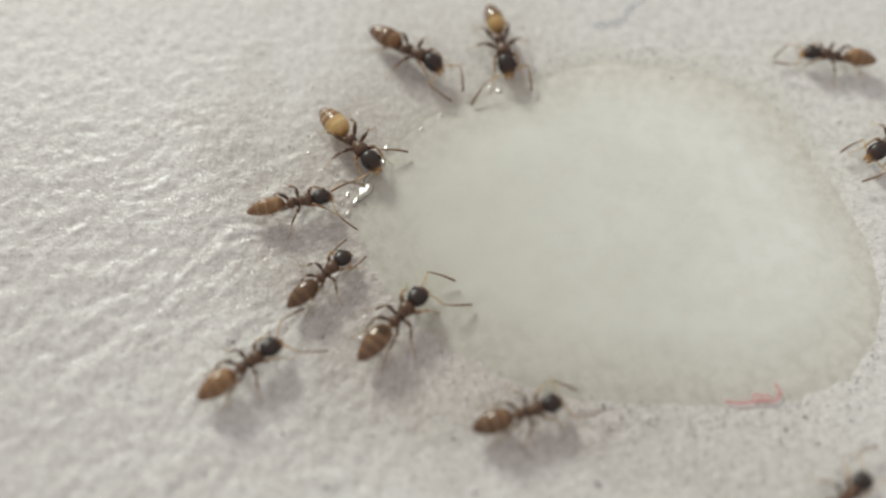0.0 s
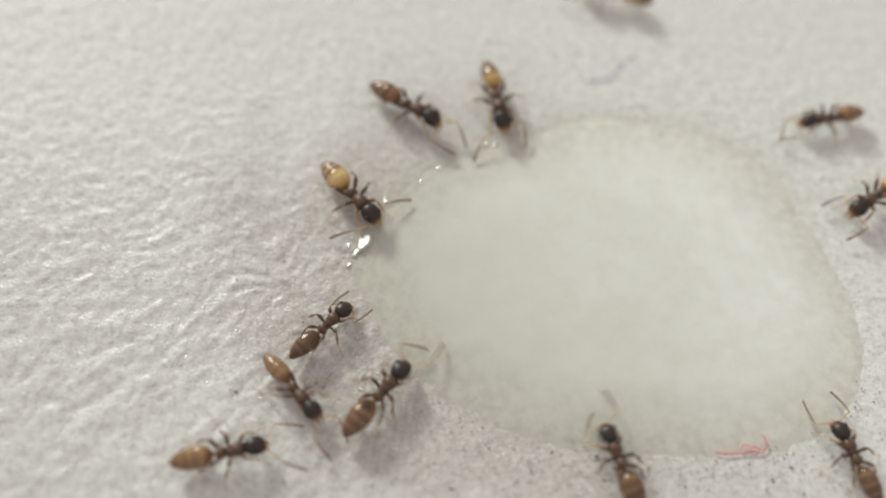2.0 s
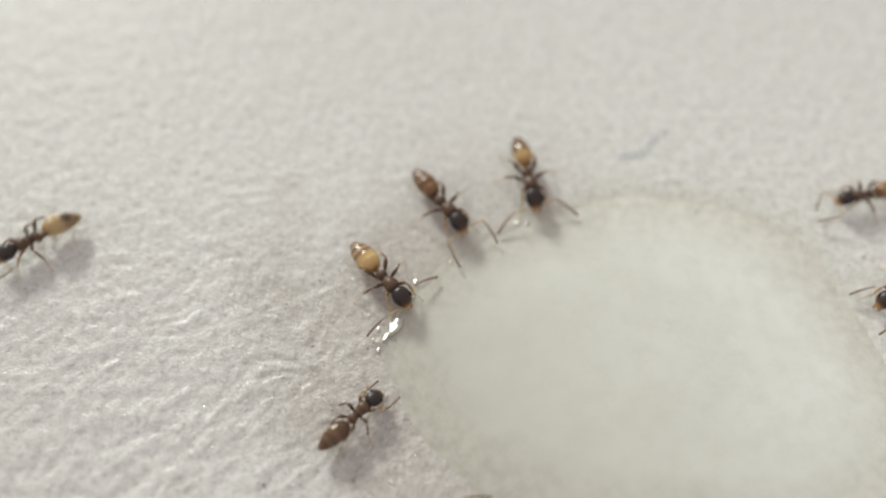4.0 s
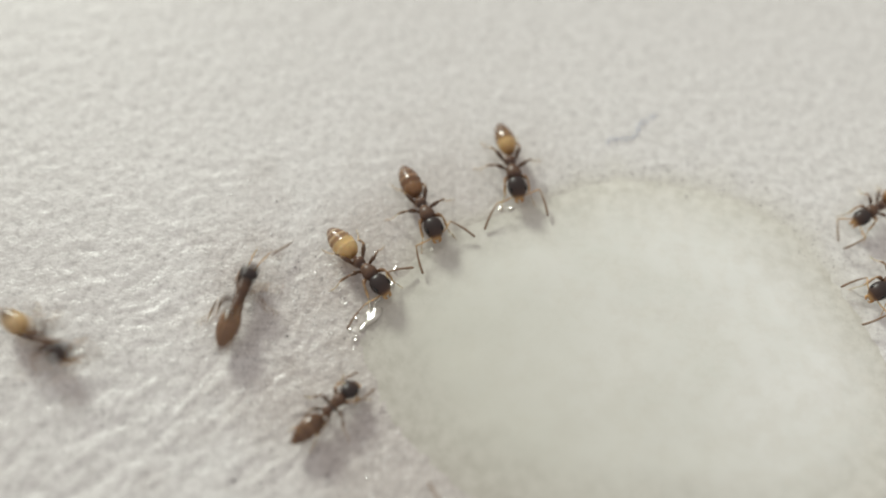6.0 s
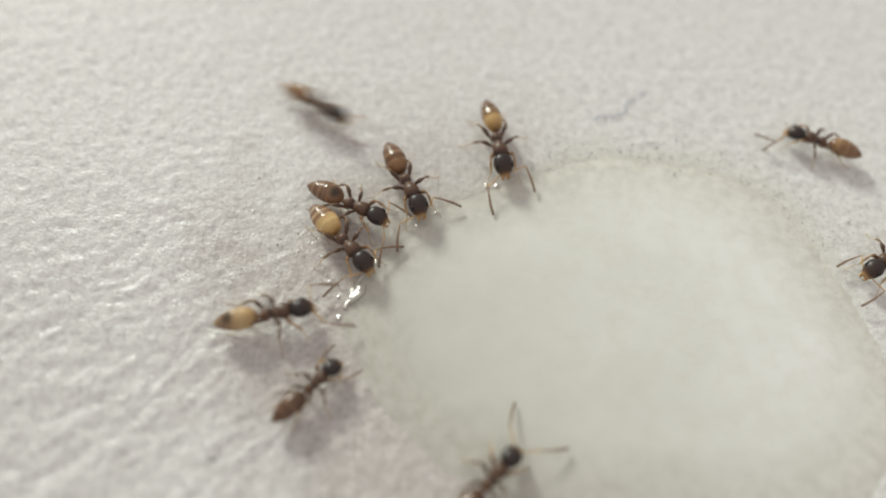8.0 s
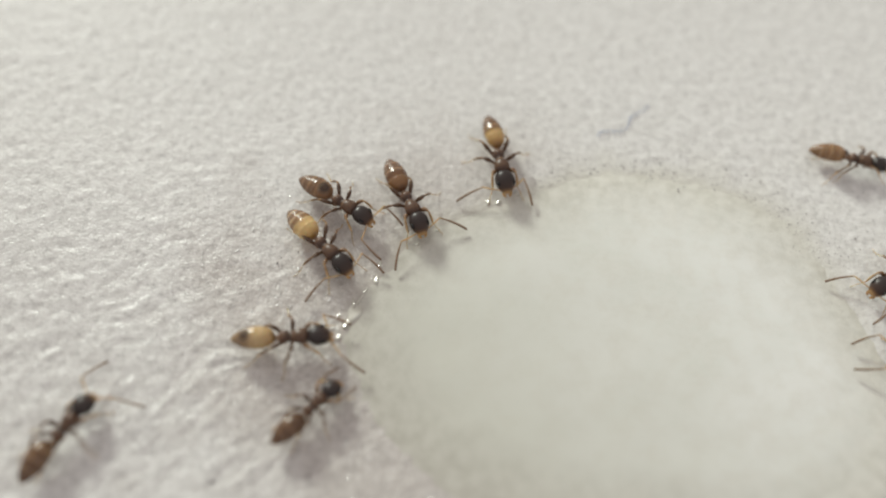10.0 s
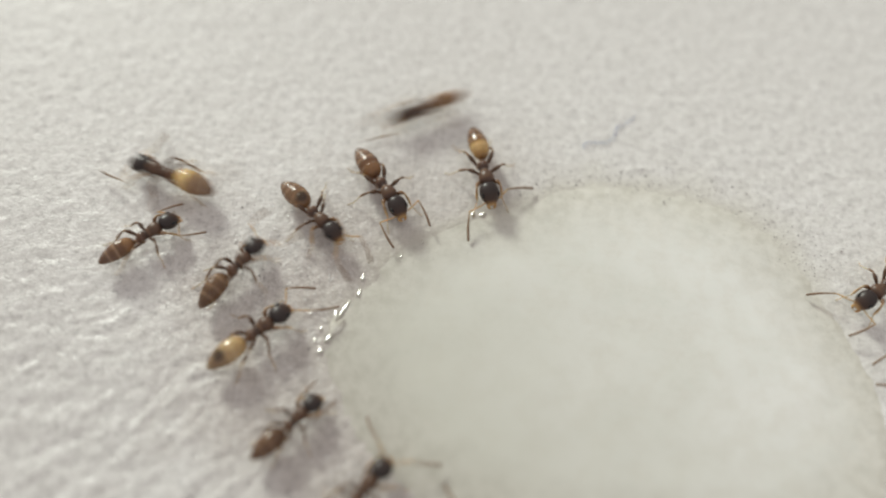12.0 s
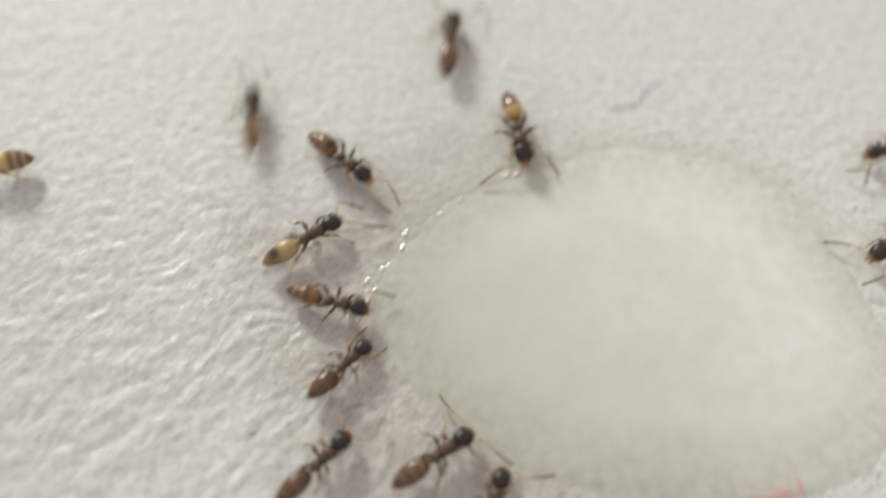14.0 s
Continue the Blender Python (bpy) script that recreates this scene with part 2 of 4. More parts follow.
FLAGELLUM = along_material("brown_flagellum", [(0.0, (0.536, 0.355, 0.172)), (0.12, (0.412, 0.278, 0.163)), (0.3, (0.319, 0.211, 0.133)), (1.0, (0.273, 0.178, 0.116))], 0.0, 1.02, 0.5, 0.1)
FLAGELLUM.node_tree.nodes["Principled BSDF"].inputs["Alpha"].default_value = 0.88
MANDIBLE = shell_material("orange_mandible", (0.44, 0.25, 0.09), (0.64, 0.42, 0.2), 0.35, 14000, 0.3)
GASTERS = {
    "dark": along_material("dark_gaster", [(0, (0.263, 0.147, 0.084)), (0.1, (0.158, 0.084, 0.050)), (0.25, (0.173, 0.093, 0.056)), (0.29, (0.362, 0.235, 0.147)), (0.34, (0.184, 0.099, 0.059)), (0.47, (0.194, 0.104, 0.060)), (0.52, (0.378, 0.242, 0.146)), (0.57, (0.173, 0.088, 0.047)), (0.7, (0.184, 0.091, 0.045)), (0.78, (0.315, 0.169, 0.077)), (0.92, (0.284, 0.144, 0.060)), (1, (0.105, 0.049, 0.025))], -0.80, 0.76, 0.17, 0.25),
    "brown": along_material("brown_gaster", [(0, (0.273, 0.157, 0.084)), (0.1, (0.131, 0.071, 0.040)), (0.26, (0.152, 0.084, 0.047)), (0.31, (0.288, 0.181, 0.105)), (0.36, (0.147, 0.080, 0.044)), (0.5, (0.163, 0.088, 0.048)), (0.55, (0.314, 0.196, 0.111)), (0.61, (0.163, 0.087, 0.046)), (0.74, (0.189, 0.103, 0.052)), (0.79, (0.303, 0.185, 0.100)), (0.85, (0.168, 0.089, 0.045)), (1, (0.105, 0.055, 0.029))], -0.80, 0.76, 0.2, 0.25),
    "plain": along_material("plain_gaster", [(0.0, (0.242, 0.131, 0.066)), (0.2, (0.131, 0.070, 0.039)), (0.33, (0.210, 0.122, 0.068)), (0.40, (0.131, 0.070, 0.039)), (0.58, (0.215, 0.123, 0.068)), (0.66, (0.147, 0.079, 0.043)), (1.0, (0.105, 0.055, 0.029))], -0.80, 0.76, 0.22, 0.2),
    "honey": along_material("honey_gaster", [(0.0, (0.350, 0.230, 0.143)), (0.08, (0.206, 0.123, 0.076)), (0.18, (0.227, 0.134, 0.082)), (0.22, (0.536, 0.394, 0.252)), (0.27, (0.247, 0.149, 0.088)), (0.36, (0.268, 0.161, 0.094)),
                            (0.41, (0.577, 0.413, 0.244)), (0.47, (0.288, 0.168, 0.088)), (0.55, (0.330, 0.197, 0.097)), (0.61, (0.659, 0.451, 0.210)), (0.70, (0.762, 0.538, 0.244)), (0.86, (0.742, 0.509, 0.218)), (0.95, (0.597, 0.365, 0.134)), (1.0, (0.247, 0.134, 0.050))],
                             -0.80, 0.76, 0.14, 0.4),
    "amber_front": along_material("amber_front_gaster", [(0.0, (0.268, 0.158, 0.092)), (0.08, (0.160, 0.088, 0.054)), (0.22, (0.170, 0.094, 0.057)), (0.26, (0.350, 0.230, 0.143)), (0.31, (0.170, 0.092, 0.054)), (0.44, (0.170, 0.090, 0.050)),
                                  (0.49, (0.391, 0.250, 0.134)), (0.54, (0.196, 0.104, 0.052)), (0.62, (0.309, 0.178, 0.077)), (0.68, (0.597, 0.394, 0.168)), (0.84, (0.618, 0.403, 0.160)), (0.94, (0.474, 0.278, 0.101)), (1.0, (0.206, 0.106, 0.042))], -0.80, 0.76, 0.16, 0.3),
    "ringed": along_material("ringed_gaster", [(0, (0.318, 0.190, 0.109)), (0.08, (0.175, 0.097, 0.055)), (0.19, (0.191, 0.106, 0.060)), (0.24, (0.308, 0.187, 0.108)), (0.29, (0.180, 0.099, 0.055)), (0.4, (0.196, 0.108, 0.060)), (0.45, (0.325, 0.198, 0.115)), (0.51, (0.191, 0.104, 0.057)), (0.63, (0.223, 0.122, 0.066)), (0.68, (0.357, 0.218, 0.120)), (0.74, (0.276, 0.157, 0.082)), (0.92, (0.318, 0.180, 0.092)), (1, (0.212, 0.114, 0.055))], -0.80, 0.76, 0.18, 0.25, (0.47, 0.27, (0.034, 0.020, 0.014))),
    "spotted": along_material("spotted_gaster", [(0.0, (0.60, 0.45, 0.26)), (0.10, (0.34, 0.23, 0.13)), (0.20, (0.30, 0.20, 0.115)), (0.40, (0.34, 0.225, 0.12)), (0.50, (0.52, 0.36, 0.19)), (0.70, (0.60, 0.43, 0.22)),
                              (0.93, (0.52, 0.34, 0.15)), (1.0, (0.2, 0.11, 0.045))], -0.80, 0.76, 0.18, 0.35, (-0.22, 0.24, (0.06, 0.038, 0.026))),
    "tan": along_material("tan_gaster", [(0, (0.315, 0.180, 0.084)), (0.15, (0.247, 0.138, 0.069)), (0.27, (0.263, 0.147, 0.074)), (0.31, (0.373, 0.227, 0.120)), (0.37, (0.263, 0.147, 0.074)), (0.5, (0.294, 0.166, 0.082)), (0.54, (0.410, 0.252, 0.130)), (0.6, (0.284, 0.160, 0.079)), (0.74, (0.336, 0.190, 0.091)), (0.79, (0.436, 0.268, 0.134)), (0.86, (0.315, 0.176, 0.082)), (1, (0.189, 0.095, 0.044))], -0.80, 0.76, 0.22, 0.35),
}
RED = shell_material("red_thread", (0.80, 0.12, 0.20), (0.88, 0.32, 0.38), 0.6, 9000, 0.2)
BLUE = shell_material("blue_thread", (0.05, 0.11, 0.30), (0.13, 0.21, 0.42), 0.6, 9000, 0.1)
GLINT_FLAKE = shell_material("glint_flake", (0.70, 0.69, 0.665), (0.88, 0.875, 0.85), 0.12, 6000)
SPECK = shell_material("dark_grit", (0.14, 0.13, 0.135), (0.42, 0.39, 0.38), 0.6, 9000)


# ---- mesh helpers (lengths in millimetres) ----
def mesh_object(name, bm, material, parent=None, label="", smooth=True):
    me = bpy.data.meshes.new(name)
    bm.to_mesh(me)
    bm.free()
    return from_mesh(name, me, material, parent, label, smooth)


def from_mesh(name, me, material, parent=None, label="", smooth=True):
    if not me.materials:
        me.materials.append(material)
        if smooth:
            me.polygons.foreach_set("use_smooth", [True] * len(me.polygons))
    ob = new(name, me)
    ob.parent = parent
    if label:
        tagged(ob, label)
    return ob


def rings_to_bmesh(bm, rings, close=True):
    """Skins a list of rings of points, with a point at each end."""
    rows = [[bm.verts.new(p) for p in ring] for ring in rings]
    n = len(rows[0])
    for a, b in zip(rows, rows[1:]):
        for k in range(n):
            bm.faces.new((a[k], a[(k + 1) % n], b[(k + 1) % n], b[k]))
    if close:
        for row, flip in ((rows[0], True), (rows[-1], False)):
            tip = bm.verts.new(sum((v.co for v in row), Vector()) / n)
            for k in range(n):
                face = (row[k], row[(k + 1) % n], tip)
                bm.faces.new(face[::-1] if flip else face)


def loft(sections, steps=5, sides=22, square=0.0):
    """A body along x. Sections of (x, middle height, half width, half height), smoothed in between."""
    keys = np.array(sections, float)
    at = np.linspace(0, len(keys) - 1, (len(keys) - 1) * steps + 1)
    rows = []
    for u in at:
        k = min(int(u), len(keys) - 2)
        f = u - k
        p0, p1, p2, p3 = (keys[min(max(k + d, 0), len(keys) - 1)] for d in (-1, 0, 1, 2))
        rows.append(0.5 * (2 * p1 + (p2 - p0) * f + (2 * p0 - 5 * p1 + 4 * p2 - p3) * f * f + (3 * p1 - p0 - 3 * p2 + p3) * f ** 3))
    bm = bmesh.new()
    rings = []
    for x, zc, ry, rz in rows:
        ry, rz = max(ry, 0.004), max(rz, 0.004)
        ring = []
        for k in range(sides):
            a = 2 * math.pi * k / sides
            c, s = math.cos(a), math.sin(a)
            fat = 1 + square * (abs(c * s)) ** 1.0
            ring.append(Vector((x, ry * c * fat, zc + rz * s * fat)) * MM)
        rings.append(ring)
    rings_to_bmesh(bm, rings)
    return bm


def tube(points, radii, sides=8, steps=4, bm=None):
    """A tapered round tube through points, smoothed."""
    pts = [Vector(p) for p in points]
    line, fat = [], []
    for k in range(len(pts) - 1):
        p0, p1, p2, p3 = pts[max(k - 1, 0)], pts[k], pts[k + 1], pts[min(k + 2, len(pts) - 1)]
        for j in range(steps):
            f = j / steps
            line.append(0.5 * (2 * p1 + (p2 - p0) * f + (2 * p0 - 5 * p1 + 4 * p2 - p3) * f * f + (3 * p1 - p0 - 3 * p2 + p3) * f ** 3))
            fat.append(radii[k] + (radii[k + 1] - radii[k]) * f)
    line.append(pts[-1])
    fat.append(radii[-1])
    own = bm is None
    bm = bm or bmesh.new()
    rings = []
    for k, p in enumerate(line):
        way = (line[min(k + 1, len(line) - 1)] - line[max(k - 1, 0)]).normalized()
        side = way.cross(Vector((0, 0, 1)))
        side = side.normalized() if side.length > 1e-4 else Vector((1, 0, 0))
        up = side.cross(way).normalized()
        rings.append([(p + (side * math.cos(a) + up * math.sin(a)) * fat[k]) * MM for a in (2 * math.pi * j / sides for j in range(sides))])
    rings_to_bmesh(bm, rings)
    return bm


def ball(centre, radii, bm=None, u=14, v=9):
    bm = bm or bmesh.new()
    made = bmesh.ops.create_uvsphere(bm, u_segments=u, v_segments=v, radius=1.0)["verts"]
    for vert in made:
        vert.co = Vector([(c + r * x) * MM for c, r, x in zip(centre, radii, vert.co)])
    return bm


NOISE_TABLES = {}


def value_noise(x, y, seed):
    """Smooth random heights between -1 and 1 on a unit lattice."""
    if seed not in NOISE_TABLES:
        NOISE_TABLES[seed] = np.random.RandomState(seed).uniform(-1, 1, (256, 256))
    table = NOISE_TABLES[seed]
    xi, yi = np.floor(x).astype(int), np.floor(y).astype(int)
    fx, fy = x - xi, y - yi
    fx, fy = fx * fx * fx * (fx * (6 * fx - 15) + 10), fy * fy * fy * (fy * (6 * fy - 15) + 10)
    a, b = table[xi % 256, yi % 256], table[(xi + 1) % 256, yi % 256]
    c, d = table[xi % 256, (yi + 1) % 256], table[(xi + 1) % 256, (yi + 1) % 256]
    return (a * (1 - fx) + b * fx) * (1 - fy) + (c * (1 - fx) + d * fx) * fy


# ---- the drop's outline ----
DROP_AT = (7.6, 1.2)
WAVES = [7.820, -0.430, -1.560, 0.890, -0.070, -0.480, -0.420, -0.040, -0.000, -0.210, 0.040]


def drop_radius(a, rough=1.0):
    """The radius of the drop towards the angle a, in millimetres."""
    r = WAVES[0]
    for k in range(1, len(WAVES) // 2 + 1):
        r = r + WAVES[2 * k - 1] * np.cos(k * a) + WAVES[2 * k] * np.sin(k * a)
    turn = np.degrees(np.mod(a, 2 * np.pi))
    r = r - 0.30 * np.exp(-((turn - 170.5) / 4.0) ** 2) + 0.30 * np.exp(-((turn - 185.0) / 5.0) ** 2)
    return r + 0.6 * rough * (0.05 * np.sin(23 * a + 1.0) + 0.05 * np.sin(37 * a + 3 * np.sin(5 * a)) + 0.04 * np.sin(71 * a + 2 * np.sin(9 * a)))


# ---- the paper ----
def relief(x, y):
    """The height of the embossed paper, in millimetres: grain all over, long wet-looking ripples towards the left."""
    left = np.clip((-x + 3.0) / 9.0, 0, 1)
    low = np.clip((5.5 - y) / 7.5, 0, 1)
    ripple = 0.18 + 0.02 * left + 0.64 * left * low
    # streaks run out from the middle of the view, imitating the lens's radial smear
    wx, wy = x - 2.5 + 0.4 * value_noise(x / 1.7 + 9, y / 1.7 + 3, 5), y - 6.0 + 0.4 * value_noise(x / 1.7 + 31, y / 1.7 + 17, 6)
    u, v = np.hypot(wx, wy), 13.0 * np.mod(np.arctan2(wy, wx), 2 * np.pi)
    h = ripple * (0.036 * value_noise(u / 0.5 + 40, v / 0.3 + 40, 11) + 0.022 * value_noise(u / 0.27 + 7, v / 0.18 + 21, 12))
    h = h + 0.020 * left * low * value_noise(u / 1.3 + 90, v / 0.45 + 70, 15)
    h = h + 0.007 * value_noise((x + y) / 0.62 + 60, (y - x) / 0.62 + 60, 13) + 0.009 * value_noise((x - 0.4 * y) / 0.3 + 80, (y + 0.4 * x) / 0.3 + 80, 14)
    # a shallow scratch across the upper left of the sheet
    along, off = (x + 5.1) * 0.979 + (y - 6.98) * 0.203, -(x + 5.1) * 0.203 + (y - 6.98) * 0.979
    h = h + 0.022 * np.exp(-((off - 0.04 * np.sin(1.3 * along)) / 0.06) ** 2) * np.clip((along + 0.3) / 0.6, 0, 1) * np.clip((4.5 - along) / 1.2, 0, 1)
    return h


def axis(a, b, fine, far):
    inner = np.arange(a, b + fine / 2, fine)
    ramp = np.geomspace(fine * 2, far, 24)
    return np.concatenate([(a - np.cumsum(ramp))[::-1], inner, b + np.cumsum(ramp)])


def build_paper():
    xs, ys = axis(-20.0, 22.0, 0.09, 60.0), axis(-11.0, 24.0, 0.09, 60.0)
    gx, gy = np.meshgrid(xs, ys, indexing="ij")
    gz = relief(gx, gy)
    # the wet paper under the drop lies flat and lower
    a = np.arctan2(gy - DROP_AT[1], gx - DROP_AT[0])
    inside = np.clip(1.0 - np.hypot(gx - DROP_AT[0], gy - DROP_AT[1]) / drop_radius(a), 0, 0.12) / 0.12
    gz = gz * (1 - 0.8 * inside) - 0.05 * inside
    nx, ny = gx.shape
    co = np.stack([gx, gy, gz], -1).reshape(-1, 3) * MM
    idx = np.arange(nx * ny).reshape(nx, ny)
    faces = np.stack([idx[:-1, :-1], idx[1:, :-1], idx[1:, 1:], idx[:-1, 1:]], -1).reshape(-1, 4)
    me = bpy.data.meshes.new("ground")
    me.from_pydata(co.tolist(), [], faces.tolist())
    # dampness of the paper and painted shade round the lower left rim of the pool
    out = np.clip(np.hypot(gx - DROP_AT[0], gy - DROP_AT[1]) - drop_radius(a), 0, None)
    side = np.clip(0.35 + 0.9 * np.cos(a - np.radians(-150)), 0, 1)
    damp_shade = np.clip(1.2 - out / 6.0 + 0.35 * value_noise(gx / 2.3 + 5, gy / 2.3 + 5, 41) + 0.2 * value_noise(gx / 0.8 + 5, gy / 0.8 + 5, 42), 0, 1) * side
    # the syrup creeps into the paper round the rim, but for the lower side, where the pool ends sharply
    low = np.clip(0.5 + 1.3 * np.cos(a - np.radians(-85)), 0, 1)
    creep = np.exp(-out / (0.60 + 0.35 * value_noise(gx / 0.7 + 3, gy / 0.7 + 9, 44))) * (1 - low)
    layer = me.attributes.new("soak", "FLOAT", "POINT")
    layer.data.foreach_set("value", np.clip(creep, 0, 1).ravel().astype(np.float32))
    layer = me.attributes.new("damp_shade", "FLOAT", "POINT")
    layer.data.foreach_set("value", damp_shade.ravel().astype(np.float32))
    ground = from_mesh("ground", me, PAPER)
    tagged(ground, "white embossed paper sheet with rippled glossy relief and grey specks", "paper", kind="structure")


# beads of clear syrup on the rim: place, lean (set to glint at the camera), direction in degrees, half length and half
# width, and how flat they are each way
BEADS = (
    (-2.12, 1.10, 0.115, -0.265, 0.245, 58.0, 0.46, 0.25, 22.0, 11.0),
    (-2.40, 0.66, 0.062, -0.255, 0.255, 68.0, 0.30, 0.07, 8.0, 1.0),
    (-2.24, 1.46, 0.062, -0.265, 0.245, 98.0, 0.20, 0.05, 3.0, 0.5),
    (-2.66, 0.17, 0.050, -0.245, 0.275, 78.0, 0.14, 0.055, 2.6, 0.7),
    (-2.70, 0.95, 0.045, -0.255, 0.260, 80.0, 0.14, 0.04, 2.0, 0.4),
    (-2.86, 0.52, 0.045, -0.245, 0.270, 76.0, 0.10, 0.03, 2.0, 0.4),
    (-1.92, 1.75, 0.050, -0.265, 0.280, 66.0, 0.42, 0.05, 6.0, 0.5),
    (-1.50, 2.29, 0.055, -0.280, 0.240, 75.0, 0.20, 0.06, 2.4, 0.6),
    (-1.41, 2.90, 0.050, -0.285, 0.230, 80.0, 0.15, 0.075, 1.8, 0.8),
    (-0.11, 3.75, 0.045, -0.320, 0.215, 50.0, 0.09, 0.045, 0.8, 0.5),
    (0.60, 4.35, 0.045, -0.335, 0.200, 60.0, 0.09, 0.045, 0.8, 0.5),
    (2.42, 5.56, 0.055, -0.375, 0.185, 80.0, 0.12, 0.06, 0.9, 0.6),
    (2.78, 5.55, 0.055, -0.385, 0.185, 35.0, 0.12, 0.07, 0.9, 0.6),
    (3.46, 5.95, 0.045, -0.400, 0.175, 40.0, 0.08, 0.04, 0.8, 0.5),
)


SHINY = []


def bead(parent, x0, y0, z0, nx, ny, way, lu, lv, ru, rv):
    """A low bead of liquid on the rim, leaned so that the sun's glint meets the camera."""
    n = Vector((nx, ny, math.sqrt(1 - nx * nx - ny * ny)))
    along = Vector((math.cos(radians(way)), math.sin(radians(way)), 0))
    along = (along - n * along.dot(n)).normalized()
    across = n.cross(along)
    bm = bmesh.new()
    rings = []
    # built round its own middle
    home, x1, y1 = pose(x0 * MM, y0 * MM, z0 * MM), x0, y0
    x0, y0, z0 = 0.0, 0.0, 0.0
    for k in range(9):
        f = k / 8
        ring = []
        for j in range(28):
            t = 2 * math.pi * j / 28
            wob = 1 + 0.20 * math.sin(2 * t + 5 * y1) + 0.16 * math.sin(3 * t + 7 * x1) + 0.08 * math.sin(5 * t + 3 * y1)
            u, v = lu * f * wob * math.cos(t), lv * f * wob * math.sin(t)
            sink = u * u / (2 * ru) + v * v / (2 * rv) + (0.10 * max(0.0, f - 0.8) / 0.2 if f > 0.8 else 0.0)
            ring.append((Vector((x0, y0, z0)) + along * u + across * v - n * sink) * MM)
        rings.append(ring)
    rings[0] = [(Vector((x0, y0, z0)) + along * 0.004 * math.cos(2 * math.pi * j / 28) + across * 0.004 * math.sin(2 * math.pi * j / 28)) * MM for j in range(28)]
    rings_to_bmesh(bm, rings)
    bmesh.ops.recalc_face_normals(bm, faces=bm.faces)
    ob = mesh_object("bead", bm, CLEAR, parent, "clear glinting bead of syrup")
    ob.matrix_basis = home
    SHINY.append((ob, home))


def build_drop():
    """A shallow pool, thin at its rim, with a raised lip where the liquid stands against the paper."""
    turns, rings = 900, 60
    a = np.linspace(0, 2 * np.pi, turns, endpoint=False)
    rho = 1 - (1 - np.linspace(0, 1, rings)) ** 1.6
    rho = np.concatenate([rho[1:-1], 1 - np.geomspace(0.06, 0.0008, 26), [1.0]])
    rho = np.sort(rho)
    lip = np.zeros_like(a)
    for at, wide, high in ((174.0, 1.6, 0.3), (178.0, 1.8, 0.35), (182.0, 1.2, 0.3)):
        off = (np.degrees(a) - at + 180) % 360 - 180
        lip += high * np.exp(-(off / wide) ** 2)
    grid_r, grid_a = np.meshgrid(rho, a, indexing="ij")
    rim = drop_radius(grid_a, grid_r ** 14)
    inward = rim * (1 - grid_r)
    x, y = DROP_AT[0] + rim * grid_r * np.cos(grid_a), DROP_AT[1] + rim * grid_r * np.sin(grid_a)
    film = 0.26 * (1 - grid_r ** 2.4) + 0.03 * (1 - np.exp(-inward / 0.45)) - 0.025
    # the lip climbs gently from the paper and sinks away inwards
    ramp = 0.085 * (1 - np.exp(-(inward / 0.24) ** 1.25)) * np.exp(-inward / 1.1)
    z = film + lip[None, :] * ramp + 0.010 * value_noise(x / 1.1 + 50, y / 1.1 + 50, 31) * np.clip(inward / 0.8, 0, 1)
    z = z + 0.05 * lip[None, :] * value_noise(x / 0.5 + 20, y / 0.5 + 20, 33) * np.exp(-inward / 0.5) * np.clip(inward / 0.15, 0, 1)
    z[-1] = -0.06
    depth = np.clip(inward / 4.2, 0, 1)
    damp_shade = np.clip(0.35 + 0.9 * np.cos(grid_a - np.radians(-150)), 0, 1)
    n = len(rho)
    # one smooth set of normals over both parts
    surface = np.stack([x, y, z], -1)
    normal = np.cross(np.gradient(surface, axis=0), np.roll(surface, -1, axis=1) - np.roll(surface, 1, axis=1))
    normal /= np.linalg.norm(normal, axis=-1, keepdims=True)
    cut = int(np.searchsorted(rho, 0.86))
    root = new("syrup_drop")
    for name, first, last in (("pool", 0, cut + 1), ("wet_rim", cut, n)):
        rows = last - first
        co = np.stack([x[first:last], y[first:last], z[first:last]], -1).reshape(-1, 3)
        idx = np.arange(rows * turns).reshape(rows, turns)
        nxt = np.roll(idx, -1, axis=1)
        faces = np.stack([idx[:-1], idx[1:], nxt[1:], nxt[:-1]], -1).reshape(-1, 4).tolist()
        deep, damp_shade_part = depth[first:last].ravel(), damp_shade[first:last].ravel()
        facing = normal[first:last].reshape(-1, 3)
        if name == "pool":
            co = np.concatenate([co, [[DROP_AT[0], DROP_AT[1], 0.27]]])
            deep, damp_shade_part = np.append(deep, 1.0), np.append(damp_shade_part, 0.5)
            facing = np.concatenate([facing, [[0, 0, 1]]])
            faces += [[rows * turns, int(idx[0, k]), int(nxt[0, k])] for k in range(turns)]
        me = bpy.data.meshes.new(name)
        me.from_pydata((co * MM).tolist(), [], faces)
        layer = me.attributes.new("depth", "FLOAT", "POINT")
        layer.data.foreach_set("value", deep.astype(np.float32))
        layer = me.attributes.new("damp_shade", "FLOAT", "POINT")
        layer.data.foreach_set("value", damp_shade_part.astype(np.float32))
        me.normals_split_custom_set_from_vertices(facing.tolist())
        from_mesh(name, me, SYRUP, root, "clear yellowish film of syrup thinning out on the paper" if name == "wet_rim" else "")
    drop = root
    for row in BEADS:
        bead(root, *row)
    tagged(drop, "shallow pool of milky greenish-white sugar syrup on the paper", "liquid drop")


build_paper()
build_drop()


# ---- the ants ----
MESHES = {}


